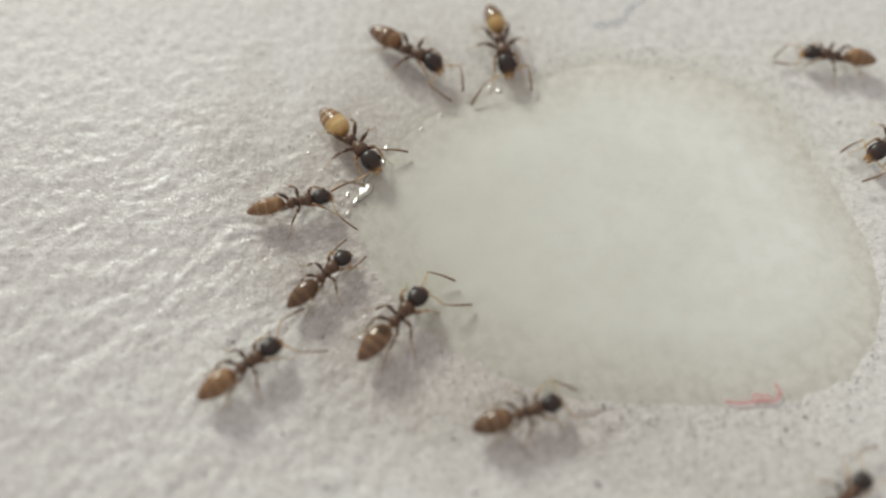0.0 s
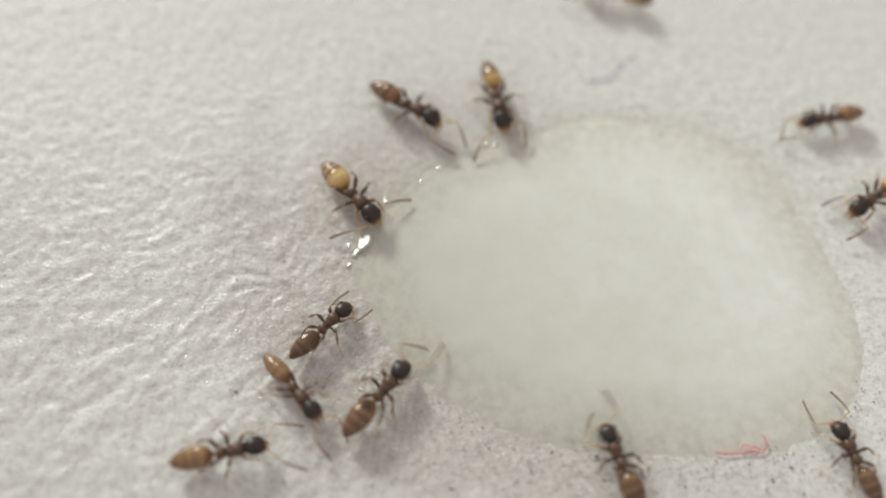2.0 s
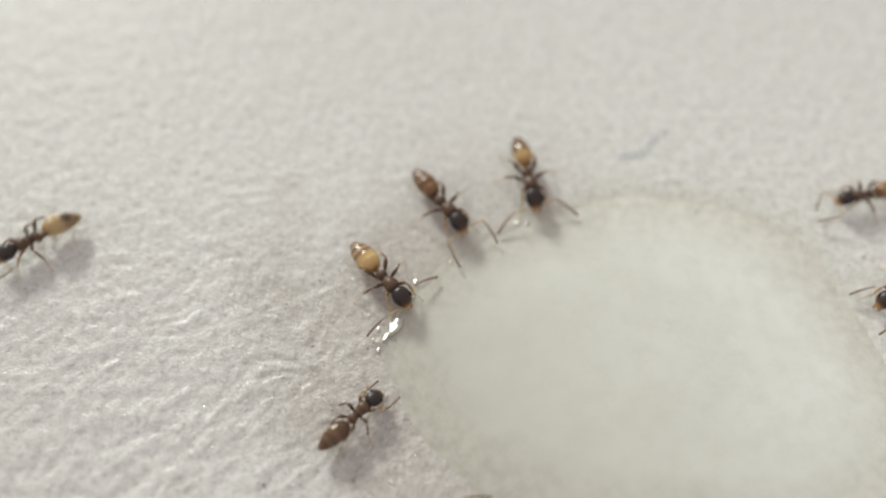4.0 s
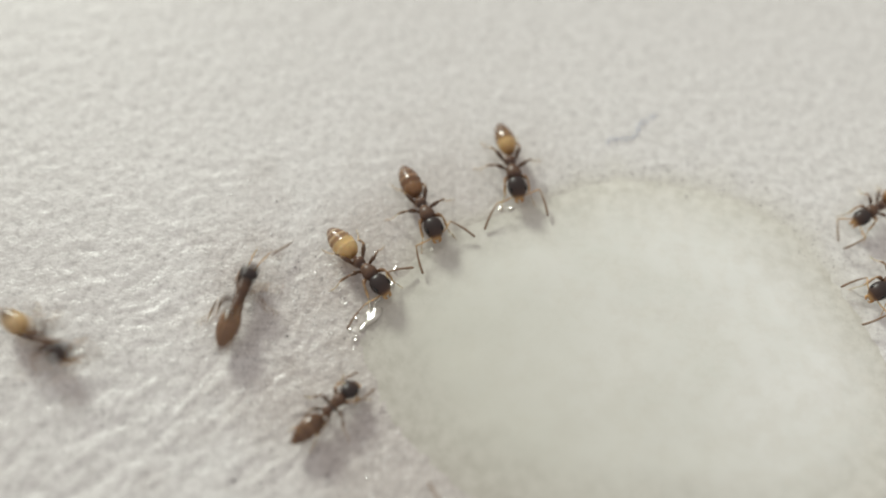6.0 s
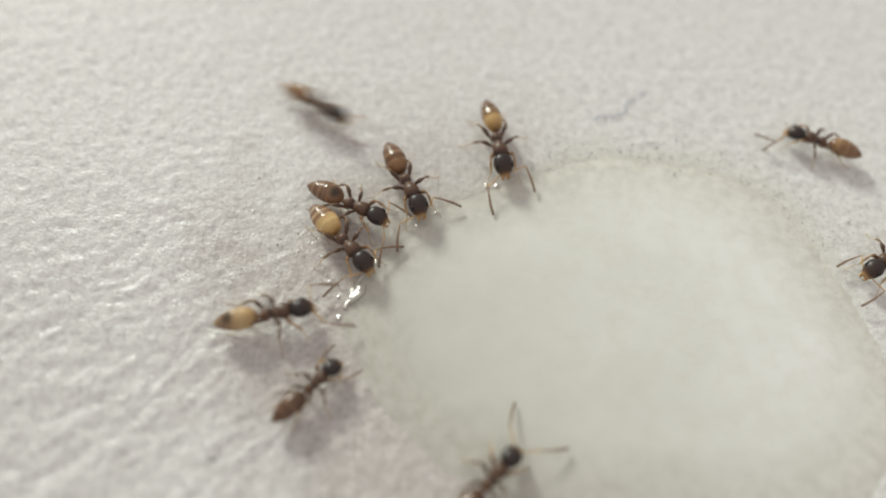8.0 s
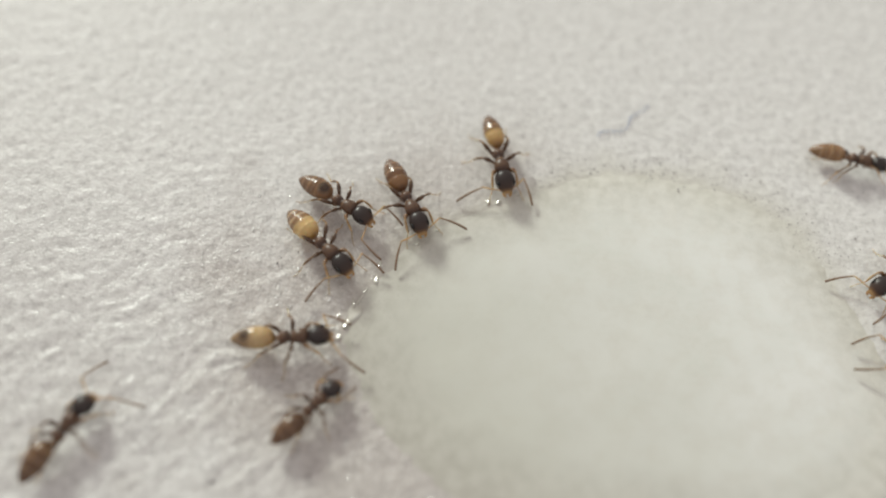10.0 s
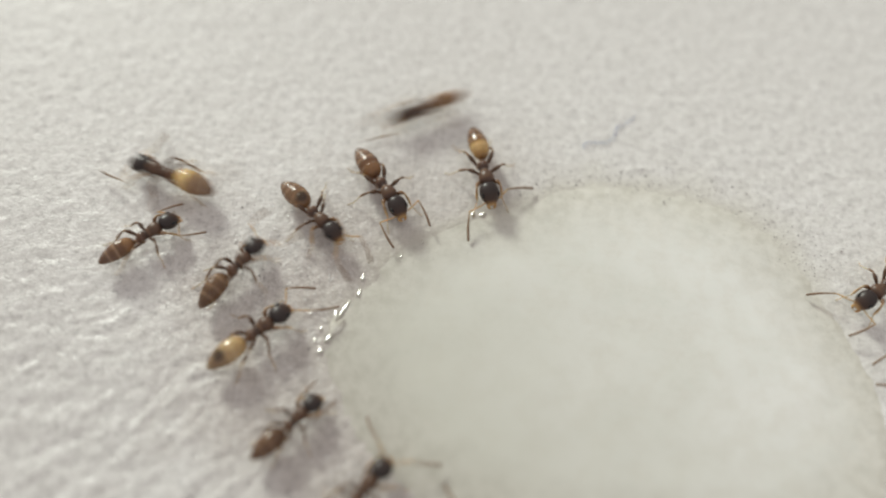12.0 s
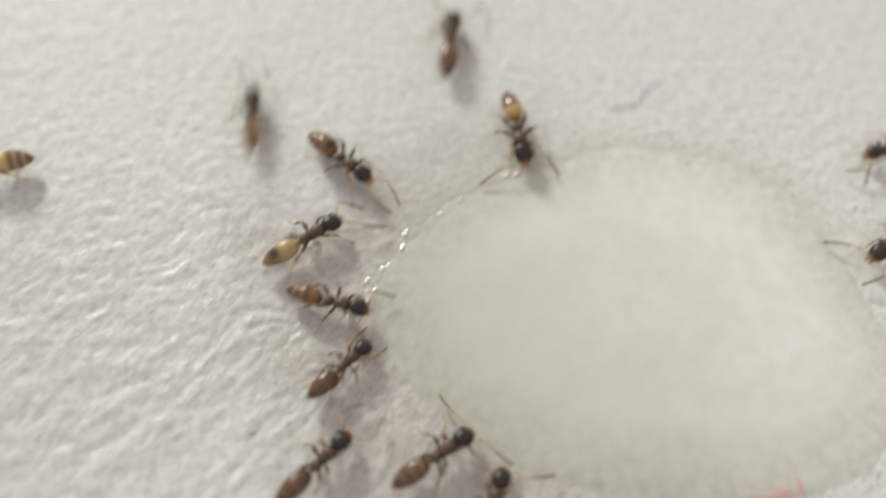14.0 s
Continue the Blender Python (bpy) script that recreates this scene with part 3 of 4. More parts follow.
def cached(key, make, material):
    if key not in MESHES:
        bm = make()
        bmesh.ops.recalc_face_normals(bm, faces=bm.faces)
        me = bpy.data.meshes.new(key)
        bm.to_mesh(me)
        bm.free()
        me.materials.append(material)
        me.polygons.foreach_set("use_smooth", [True] * len(me.polygons))
        MESHES[key] = me
    return MESHES[key]


def head_mesh():
    """Broad behind, hollowed a little at the nape, narrowing to the mouth."""
    bm = loft([(-0.425, 0, 0.05, 0.04), (-0.405, 0, 0.13, 0.095), (-0.35, 0.0, 0.225, 0.165), (-0.25, 0.0, 0.305, 0.225), (-0.11, 0.0, 0.352, 0.262), (0.03, 0.0, 0.350, 0.262), (0.16, -0.01, 0.308, 0.235),
               (0.28, -0.03, 0.232, 0.182), (0.36, -0.055, 0.155, 0.12), (0.40, -0.07, 0.09, 0.07)], 4, 26)
    for v in bm.verts:
        x, y = v.co.x / MM, v.co.y / MM
        v.co.x += 0.02 * MM * math.exp(-(y / 0.13) ** 2) * min(1.0, max(0.0, (-0.28 - x) / 0.12))
        v.co.y *= 0.94
    return bm


def thorax_mesh():
    """A round forebody, a narrow waist and a blunt hind part."""
    bm = loft([(0.53, 0.02, 0.08, 0.08), (0.48, 0.01, 0.165, 0.16), (0.37, 0.03, 0.25, 0.225), (0.22, 0.05, 0.265, 0.23), (0.08, 0.04, 0.225, 0.215), (-0.04, 0.01, 0.175, 0.18), (-0.13, -0.01, 0.155, 0.16),
               (-0.24, 0.02, 0.19, 0.19), (-0.37, 0.02, 0.20, 0.195), (-0.47, -0.03, 0.155, 0.14), (-0.55, -0.09, 0.06, 0.05)], 5, 22)
    return bm


def gaster_mesh(fat):
    half = [(0.72, -0.02, 0.05, 0.05), (0.68, 0.0, 0.17, 0.16), (0.55, 0.03, 0.30, 0.27), (0.36, 0.05, 0.375, 0.325), (0.352, 0.05, 0.37, 0.32), (0.12, 0.05, 0.40, 0.345),
            (0.112, 0.05, 0.393, 0.338), (-0.12, 0.03, 0.375, 0.32), (-0.128, 0.03, 0.368, 0.313), (-0.34, 0.01, 0.312, 0.262), (-0.35, 0.01, 0.302, 0.254), (-0.55, -0.02, 0.205, 0.175),
            (-0.67, -0.04, 0.115, 0.10), (-0.73, -0.05, 0.03, 0.03)]
    return loft([(1.03 * x, z, ry * fat, rz * (0.45 + 0.55 * fat)) for x, z, ry, rz in half], 3, 26)


def mirrored(points, side):
    return [(x, y * side, z) for x, y, z in points]


# legs lie along x from the hip; knee up, foot down
KNEE, ANKLE, TOE = Vector((0.47, 0.0, 0.22)), Vector((0.78, -0.20, -0.17)), Vector((1.26, -0.30, -0.49))


def femur_mesh(long, side):
    k = KNEE * long
    return tube(mirrored([(-0.06, 0, -0.03), (0.03, 0, -0.05), (0.11, 0.0, 0.02), tuple(k * 0.62 + Vector((0, 0.02, 0.04))), tuple(k * 0.9 + Vector((0, 0.01, 0.01))), tuple(k)], side),
                [0.052, 0.060, 0.046, 0.080, 0.050, 0.032], 10, 3)


def tibia_mesh(long, side):
    d = (ANKLE - KNEE) * long
    return tube(mirrored([(0, 0, 0), tuple(d * 0.3 + Vector((0.015, 0, 0.015))), tuple(d * 0.65 + Vector((0.02, 0, 0.015))), tuple(d)], side), [0.027, 0.042, 0.048, 0.026], 8, 3)


def tarsus_mesh(long, side):
    """Five thin joints, each a little wider at its end."""
    d = (TOE - ANKLE)
    d = Vector((d.x * long, d.y * long, TOE.z - ANKLE.z * long))
    points, radii = [], []
    for k in range(11):
        f = k / 10
        points.append(tuple(Vector((d.x * f, d.y * f + 0.03 * math.sin(3 * f), d.z * (1 - (1 - f) ** 1.7)))))
        radii.append((0.021 - 0.008 * f) * (1.18 if k % 2 == 0 else 0.86))
    return tube(mirrored(points, side), radii, 6, 1)


SCAPE_LONG, WHIP_LONG = 0.66, 1.02


def scape_mesh(side):
    return tube(mirrored([(0, 0, 0), (0.22, -0.025, 0.015), (0.45, -0.02, 0.015), (SCAPE_LONG, 0, 0)], side), [0.020, 0.023, 0.028, 0.024], 8, 4)


def flagellum_mesh(side):
    """Eleven joints in one nearly straight whip, thin where it leaves the elbow."""
    points, radii = [], []
    for k in range(34):
        f = k / 33
        points.append((WHIP_LONG * f, side * 0.035 * math.sin(3.0 * f), 0.02 * math.sin(3.0 * f)))
        radii.append((0.023 + 0.021 * min(1, 1.6 * f)) * (1.05 if k % 3 == 1 else 0.93) * (0.55 if k == 33 else 1))
    return tube(points, radii, 8, 1)


def mandible_mesh(side):
    return tube(mirrored([(0, 0.02, 0), (0.07, 0.06, -0.02), (0.15, 0.03, -0.05), (0.18, -0.03, -0.06)], side), [0.055, 0.058, 0.045, 0.012], 8, 3)


HEAD_AT, THORAX_AT, PETIOLE_AT, GASTER_AT = (1.43, 0, 0.63), (0.56, 0, 0.59), (-0.07, 0, 0.49), (-0.79, 0, 0.56)
HIPS = ((0.80, 0.15, 0.51), (0.50, 0.14, 0.50), (0.24, 0.13, 0.49))
SPREAD = (44.0, 98.0, 146.0)
REACH = (0.90, 0.95, 1.20)
ANTS = []


def at_mm(p, rz=0.0, ry=0.0):
    return pose(p[0] * MM, p[1] * MM, p[2] * MM, 0, ry, rz)


def build_ant(label, gaster, fat, size, droop, feeler, seed):
    """One ant, facing +x, its feet on z = 0. droop: degrees by which the head is lowered; feeler: how far the feelers open."""
    rng = random.Random(seed)
    root = new("ant")
    tagged(root, label, "ant", "ants round the syrup drop")
    thorax = from_mesh("thorax", cached("thorax", thorax_mesh, THORAX), THORAX, root)
    thorax.matrix_basis = at_mm(THORAX_AT, 0, 3 - 0.8 * droop)
    # drinking ants are shortened, head and gaster drawn in, to fit the camera's view
    tuck = 0.004 * droop
    petiole = from_mesh("petiole", cached("petiole", lambda: tube([(-0.15, 0, 0.02), (-0.04, 0, 0.05), (0.05, 0, 0.03), (0.16, 0, 0.0)], [0.05, 0.085, 0.075, 0.06], 10, 4), PETIOLE), PETIOLE, root)
    petiole.matrix_basis = at_mm(PETIOLE_AT)
    key = f"gaster_{gaster}_{fat:.2f}"
    belly = from_mesh("gaster", cached(key, lambda: gaster_mesh(fat), GASTERS[gaster]), GASTERS[gaster], root)
    belly.matrix_basis = at_mm((GASTER_AT[0] + 0.5 * tuck, 0, GASTER_AT[2]), rng.uniform(-4, 4), -4)
    head = from_mesh("head", cached("head", head_mesh, HEAD), HEAD, root)
    head.matrix_basis = at_mm((HEAD_AT[0] - tuck, 0, HEAD_AT[2] - 0.004 * droop), rng.uniform(-5, 5), 10 + droop)
    feelers = []
    for side, word in ((1, "l"), (-1, "r")):
        eye = from_mesh("eye", cached("eye_" + word, lambda: ball((0, 0, 0), (0.105, 0.05, 0.09)), EYE), EYE, head)
        eye.matrix_basis = at_mm((0.06, 0.268 * side, 0.105), -6 * side)
        jaw = from_mesh("mandible", cached("mandible_" + word, lambda: mandible_mesh(side), MANDIBLE), MANDIBLE, head)
        jaw.matrix_basis = at_mm((0.30, 0.06 * side, -0.09))
        scape = from_mesh("antenna", cached("scape_" + word, lambda: scape_mesh(side), SCAPE), SCAPE, root, "pale amber elbowed antenna")
        whip = from_mesh("flagellum", cached("flagellum_" + word, lambda: flagellum_mesh(side), FLAGELLUM), FLAGELLUM, scape)
        place = (HEAD_AT[0] - tuck + 0.27, 0.15 * side, HEAD_AT[2] - 0.02 - 0.010 * droop)
        feelers.append((scape, whip, place, side, feeler, droop))
    legs = []
    for pair, (hip, spread, long) in enumerate(zip(HIPS, SPREAD, REACH)):
        for side, word in ((1, "l"), (-1, "r")):
            # the hind legs bend the other way from the front ones
            bend = side if pair == 0 else -side
            tag = f"{long:.2f}_{bend}"
            skin = FRONT_FEMUR if pair == 0 else FEMUR
            leg = from_mesh("leg", cached("femur_" + tag, lambda: femur_mesh(long, bend), skin), skin, root)
            turn = side * (spread + rng.uniform(-9, 9))
            place = (hip[0], hip[1] * side, hip[2])
            leg.matrix_basis = at_mm(place, turn)
            shin = FRONT_TIBIA if pair == 0 else TIBIA
            tibia = from_mesh("tibia", cached("tibia_" + tag, lambda: tibia_mesh(long, bend), shin), shin, leg)
            k = KNEE * long
            tibia.matrix_basis = at_mm((k.x, k.y * bend, k.z))
            tarsus = from_mesh("tarsus", cached("tarsus_" + tag, lambda: tarsus_mesh(long, bend), TARSUS), TARSUS, leg, "pale yellow translucent foot")
            e = ANKLE * long
            tarsus.matrix_basis = at_mm((e.x, e.y * bend, e.z))
            legs.append((leg, place, turn, side, pair))
    root.scale = (size, size, size)
    ANTS.append((root, feelers, legs, seed))
    return root


build_ant("small dark brown ant with a slim gaster drinking at the rim", "plain", 0.98, 0.850, 6, 14, 1)
build_ant("brown ant with amber-fronted banded gaster, drinking head down", "amber_front", 0.86, 1.075, 10, 20, 2)
build_ant("ant with a swollen translucent honey-coloured gaster and black head", "honey", 1.05, 1.03, 8, 10, 3)
build_ant("dark brown ant with pale-banded gaster and black head", "dark", 0.96, 1.04, 8, 24, 4)
build_ant("brown ant with a plump banded gaster and black head", "ringed", 1.0, 0.985, 4, 18, 5)
build_ant("brown ant with orange-tinged gaster, turning away from the syrup", "tan", 0.86, 0.900, 4, 14, 6)
build_ant("light brown ant with a long plain gaster on the embossed paper", "tan", 1.04, 0.930, 2, 14, 7)
build_ant("ant with amber gaster marked by one dark spot", "spotted", 0.98, 0.985, 3, 14, 8)
build_ant("small dark-headed ant with a brown gaster", "tan", 1.0, 0.880, 3, 16, 9)
build_ant("dark ant with orange-brown gaster, feeding at the syrup rim", "amber_front", 0.92, 0.980, 8, 26, 10)
build_ant("brown ant with striped gaster, walking along the syrup rim", "brown", 1.05, 0.900, 3, 20, 11)
build_ant("brown ant with striped gaster at the lower rim of the syrup", "brown", 0.90, 0.880, 4, 26, 12)
build_ant("dark-headed brown ant walking across the wet rim", "plain", 0.90, 0.950, 2, 16, 13)
build_ant("fast running dark ant with a tan gaster", "tan", 0.84, 0.920, 0, 10, 14)
build_ant("brown ant with a broad plain gaster, running over the paper", "brown", 0.95, 0.950, 0, 14, 15)
build_ant("dark brown ant with a slim gaster, drinking at the rim", "dark", 0.86, 0.920, 4, 14, 16)
build_ant("brown ant with black head and raised antennae by the syrup", "brown", 0.95, 0.940, 2, 20, 17)
build_ant("brown ant with black head on the lower paper", "plain", 0.92, 0.940, 2, 18, 18)
build_ant("brown ant with black head near the lower rim", "plain", 0.92, 0.940, 2, 18, 19)
build_ant("brown ant with long antennae reaching over the syrup", "tan", 0.92, 0.960, 2, 8, 20)


# ---- small things ----
def build_thread(name, points, radius, material, label):
    ob = mesh_object(name, tube(points, [radius * (0.8 + 0.3 * math.sin(3 * k)) for k in range(len(points))], 6, 4), material)
    tagged(ob, label, "fibre")


build_thread("red_fibre", [(9.75, -6.55, 0.075), (10.15, -6.62, 0.085), (10.6, -6.58, 0.08), (11.0, -6.52, 0.09), (11.35, -6.55, 0.085), (11.55, -6.3, 0.11), (11.45, -5.95, 0.13)], 0.028, RED,
             "short bent pinkish-red fibre at the rim of the syrup")
build_thread("red_fibre", [(10.62, -6.52, 0.09), (10.78, -6.30, 0.11), (11.0, -6.40, 0.11), (11.15, -6.36, 0.11), (11.3, -6.50, 0.10)], 0.02, RED, "small loop of red lint on the syrup rim")
build_thread("blue_fibre", [(6.72, 8.62, 0.05), (6.85, 8.85, 0.06), (7.2, 8.88, 0.05), (7.62, 8.9, 0.06), (7.95, 9.15, 0.05), (8.1, 9.6, 0.06), (8.5, 9.85, 0.05), (8.85, 10.15, 0.06)], 0.0165, BLUE,
             "thin wavy blue fibre lying on the paper")


def build_specks():
    """Grit round the rim of the drop and on the paper below it."""
    rng = random.Random(4)
    bm = bmesh.new()
    for n in range(1300):
        if n < 800:
            a = radians(rng.uniform(15, 128) if n < 520 else rng.uniform(-140, -30))
            r = float(drop_radius(a)) + (rng.gauss(0.3, 0.35) if n % 2 else abs(rng.gauss(0, 1.5)))
            x, y = DROP_AT[0] + r * math.cos(a), DROP_AT[1] + r * math.sin(a)
        else:
            x, y = rng.choice([(rng.uniform(-5, 15), rng.uniform(-10, -6.5)), (rng.uniform(1, 12), rng.uniform(7, 11)), (rng.uniform(-7, -2), rng.uniform(-5, 6))])
        size = rng.uniform(0.008, 0.020) * (1.8 if rng.random() < 0.09 else 1) * (1.5 if y < -4 else 1)
        a = np.arctan2(y - DROP_AT[1], x - DROP_AT[0])
        inward = float(drop_radius(a)) - math.hypot(x - DROP_AT[0], y - DROP_AT[1])
        z = float(relief(np.array(x), np.array(y))) if inward < 0 else 0.03 + 0.26 * (1 - (1 - inward / float(drop_radius(a))) ** 2.4)
        made = bmesh.ops.create_icosphere(bm, subdivisions=1, radius=size * MM, matrix=Matrix.Translation((x * MM, y * MM, (z + 0.3 * size) * MM)))["verts"]
        for v in made:
            v.co += Vector((rng.uniform(-1, 1), rng.uniform(-1, 1), rng.uniform(-0.5, 0.5))) * size * 0.55 * MM
    ob = mesh_object("grit", bm, SPECK, smooth=False)
    tagged(ob, "tiny dark specks of grit scattered on the paper and the syrup rim", "grit", kind="stuff")


def build_glint_flakes():
    """Shiny flakes added to stand in for glints on the embossing, most of them leaned to reflect the sun to the camera.
    """
    rng = random.Random(11)
    verts, faces = [], []
    for n in range(1150):
        if n < 480:
            x, y = rng.uniform(-9, -1.2), rng.uniform(-4, 6.5)
        elif n < 860:
            x, y = rng.uniform(-16, 2), rng.uniform(-9, 1)
        else:
            x, y = rng.uniform(-3, 15), rng.uniform(-10, -5)
        a = math.atan2(y - DROP_AT[1], x - DROP_AT[0])
        if math.hypot(x - DROP_AT[0], y - DROP_AT[1]) < float(drop_radius(np.array(a))) + 0.1:
            continue
        size = rng.uniform(0.018, 0.042) * (1.5 if rng.random() < 0.1 else 1)
        up = Vector((-0.26 + rng.gauss(0, 0.10), 0.25 + rng.gauss(0, 0.10), 0.93)).normalized()
        way = rng.gauss(1.15, 0.5)
        along = Vector((math.cos(way), math.sin(way), 0))
        along = (along - up * along.dot(up)).normalized() * size * rng.uniform(1.6, 3.6)
        across = up.cross(along).normalized() * size * rng.uniform(0.4, 0.7)
        mid = Vector((x, y, float(relief(np.array(x), np.array(y))) + 0.003))
        first = len(verts)
        for ring, lift in ((1.0, -0.09), (0.72, 0.0), (0.3, 0.02)):
            for k in range(7):
                t = 2 * math.pi * k / 7
                wob = ring * (1 + 0.22 * math.sin(2 * t + 9 * x) + 0.12 * math.sin(3 * t + 7 * y))
                verts.append(tuple((mid + along * wob * math.cos(t) + across * wob * math.sin(t) + up * lift * size) * MM))
        for r in (0, 7):
            for k in range(7):
                faces.append((first + r + k, first + r + (k + 1) % 7, first + r + 7 + (k + 1) % 7, first + r + 7 + k))
        faces.append(tuple(first + 14 + k for k in range(7)))
    me = bpy.data.meshes.new("glint_flakes")
    me.from_pydata(verts, [], faces)
    ob = from_mesh("glint_flakes", me, GLINT_FLAKE)
    tagged(ob, "shiny white flakes added over the relief as glints", "paper crumbs", kind="stuff")


build_specks()
build_glint_flakes()


# ---- what moves ----
def where(rows, t):
    """Place and heading on a path at t seconds."""
    times = [r[0] for r in rows]
    return [float(np.interp(t, times, [r[k] for r in rows])) for k in (1, 2, 3)]


def move_ant(n, rows, left=(), right=()):
    """The ant's path: seconds, place in millimetres, heading in degrees. Its legs step with the way that it goes.
    left, right: how the feelers are held: seconds, then the ways of scape and flagellum, in degrees from its heading."""
    root, feelers, legs, seed = ANTS[n]
    rng = random.Random(100 + seed)
    back = (0.14 - 0.014 * feelers[0][5]) * root.scale[0]
    walk(root, [(t, pose((x - back * math.cos(radians(h))) * MM, (y - back * math.sin(radians(h))) * MM, 0, 0, 0, h)) for t, x, y, h in rows])
    # how far it has gone, every tenth of a second
    gone, steps = 0.0, []
    last = where(rows, 0.0)
    for k in range(141):
        now = where(rows, k / 10)
        went = math.hypot(now[0] - last[0], now[1] - last[1]) + abs(now[2] - last[2]) * 0.012
        gone += went
        steps.append((k / 10, gone, went))
        last = now
    for leg, place, turn, side, pair in legs:
        phase = (math.pi if (pair + (side > 0)) % 2 else 0.0) + rng.uniform(-0.4, 0.4)
        keys = []
        for k, (t, far, went) in enumerate(steps):
            lively = max(went, steps[min(k + 1, 140)][2])
            if 0 < k < 140 and lively < 0.01:
                if keys and keys[-1][2] and steps[k - 1][2] >= 0.01:
                    keys.append((t, 0.0, False))
                continue
            swing = 24 * min(1.0, lively / 0.25) * math.sin(far * 2 * math.pi / 1.7 + phase)
            if lively >= 0.01 and keys and not keys[-1][2] and keys[-1][0] < t - 0.15:
                keys.append((round(t - 0.1, 1), 0.0, False))
            keys.append((t, swing, lively >= 0.01))
        walk(leg, [(t, at_mm(place, turn - side * swing)) for t, swing, _ in keys])
    for scape, whip, place, side, feeler, droop in feelers:
        # drinking ants hold the elbows out beside the head, walking ones reach ahead
        rest = (95.0, -4.0) if droop >= 6 else (40.0 + feeler, -14.0)
        known = list((left if side > 0 else right) or ())
        keys, t = [], 0.0
        for at, bow, whisk in known + [(14.0, None, None)]:
            while t < at - 0.35:
                before, after = ([k for k in known if k[0] <= t] or known[:1]), [k for k in known if k[0] >= t][:1]
                if before:
                    a, b = before[-1], (after or before[-1:])[0]
                    f = 0.0 if b[0] <= a[0] else (t - a[0]) / (b[0] - a[0])
                    base = (a[1] + (b[1] - a[1]) * f, a[2] + (b[2] - a[2]) * f)
                else:
                    base = (side * rest[0], side * rest[1])
                keys.append((t, base[0] + rng.uniform(-12, 12), base[1] + rng.uniform(-14, 14)))
                t = round(t + rng.uniform(0.35, 0.8), 1)
            if bow is not None:
                keys.append((at, bow, whisk))
                t = round(at + rng.uniform(0.4, 0.7), 1)
        keys.append((14.0, *keys[-1][1:])) if keys[-1][0] < 14.0 else None
        walk(scape, [(t, at_mm(place, bow, 2 + 0.3 * droop)) for t, bow, whisk in keys])
        elbow = Vector((SCAPE_LONG, 0, 0))
        walk(whip, [(t, at_mm(elbow, whisk - bow, 13)) for t, bow, whisk in keys])


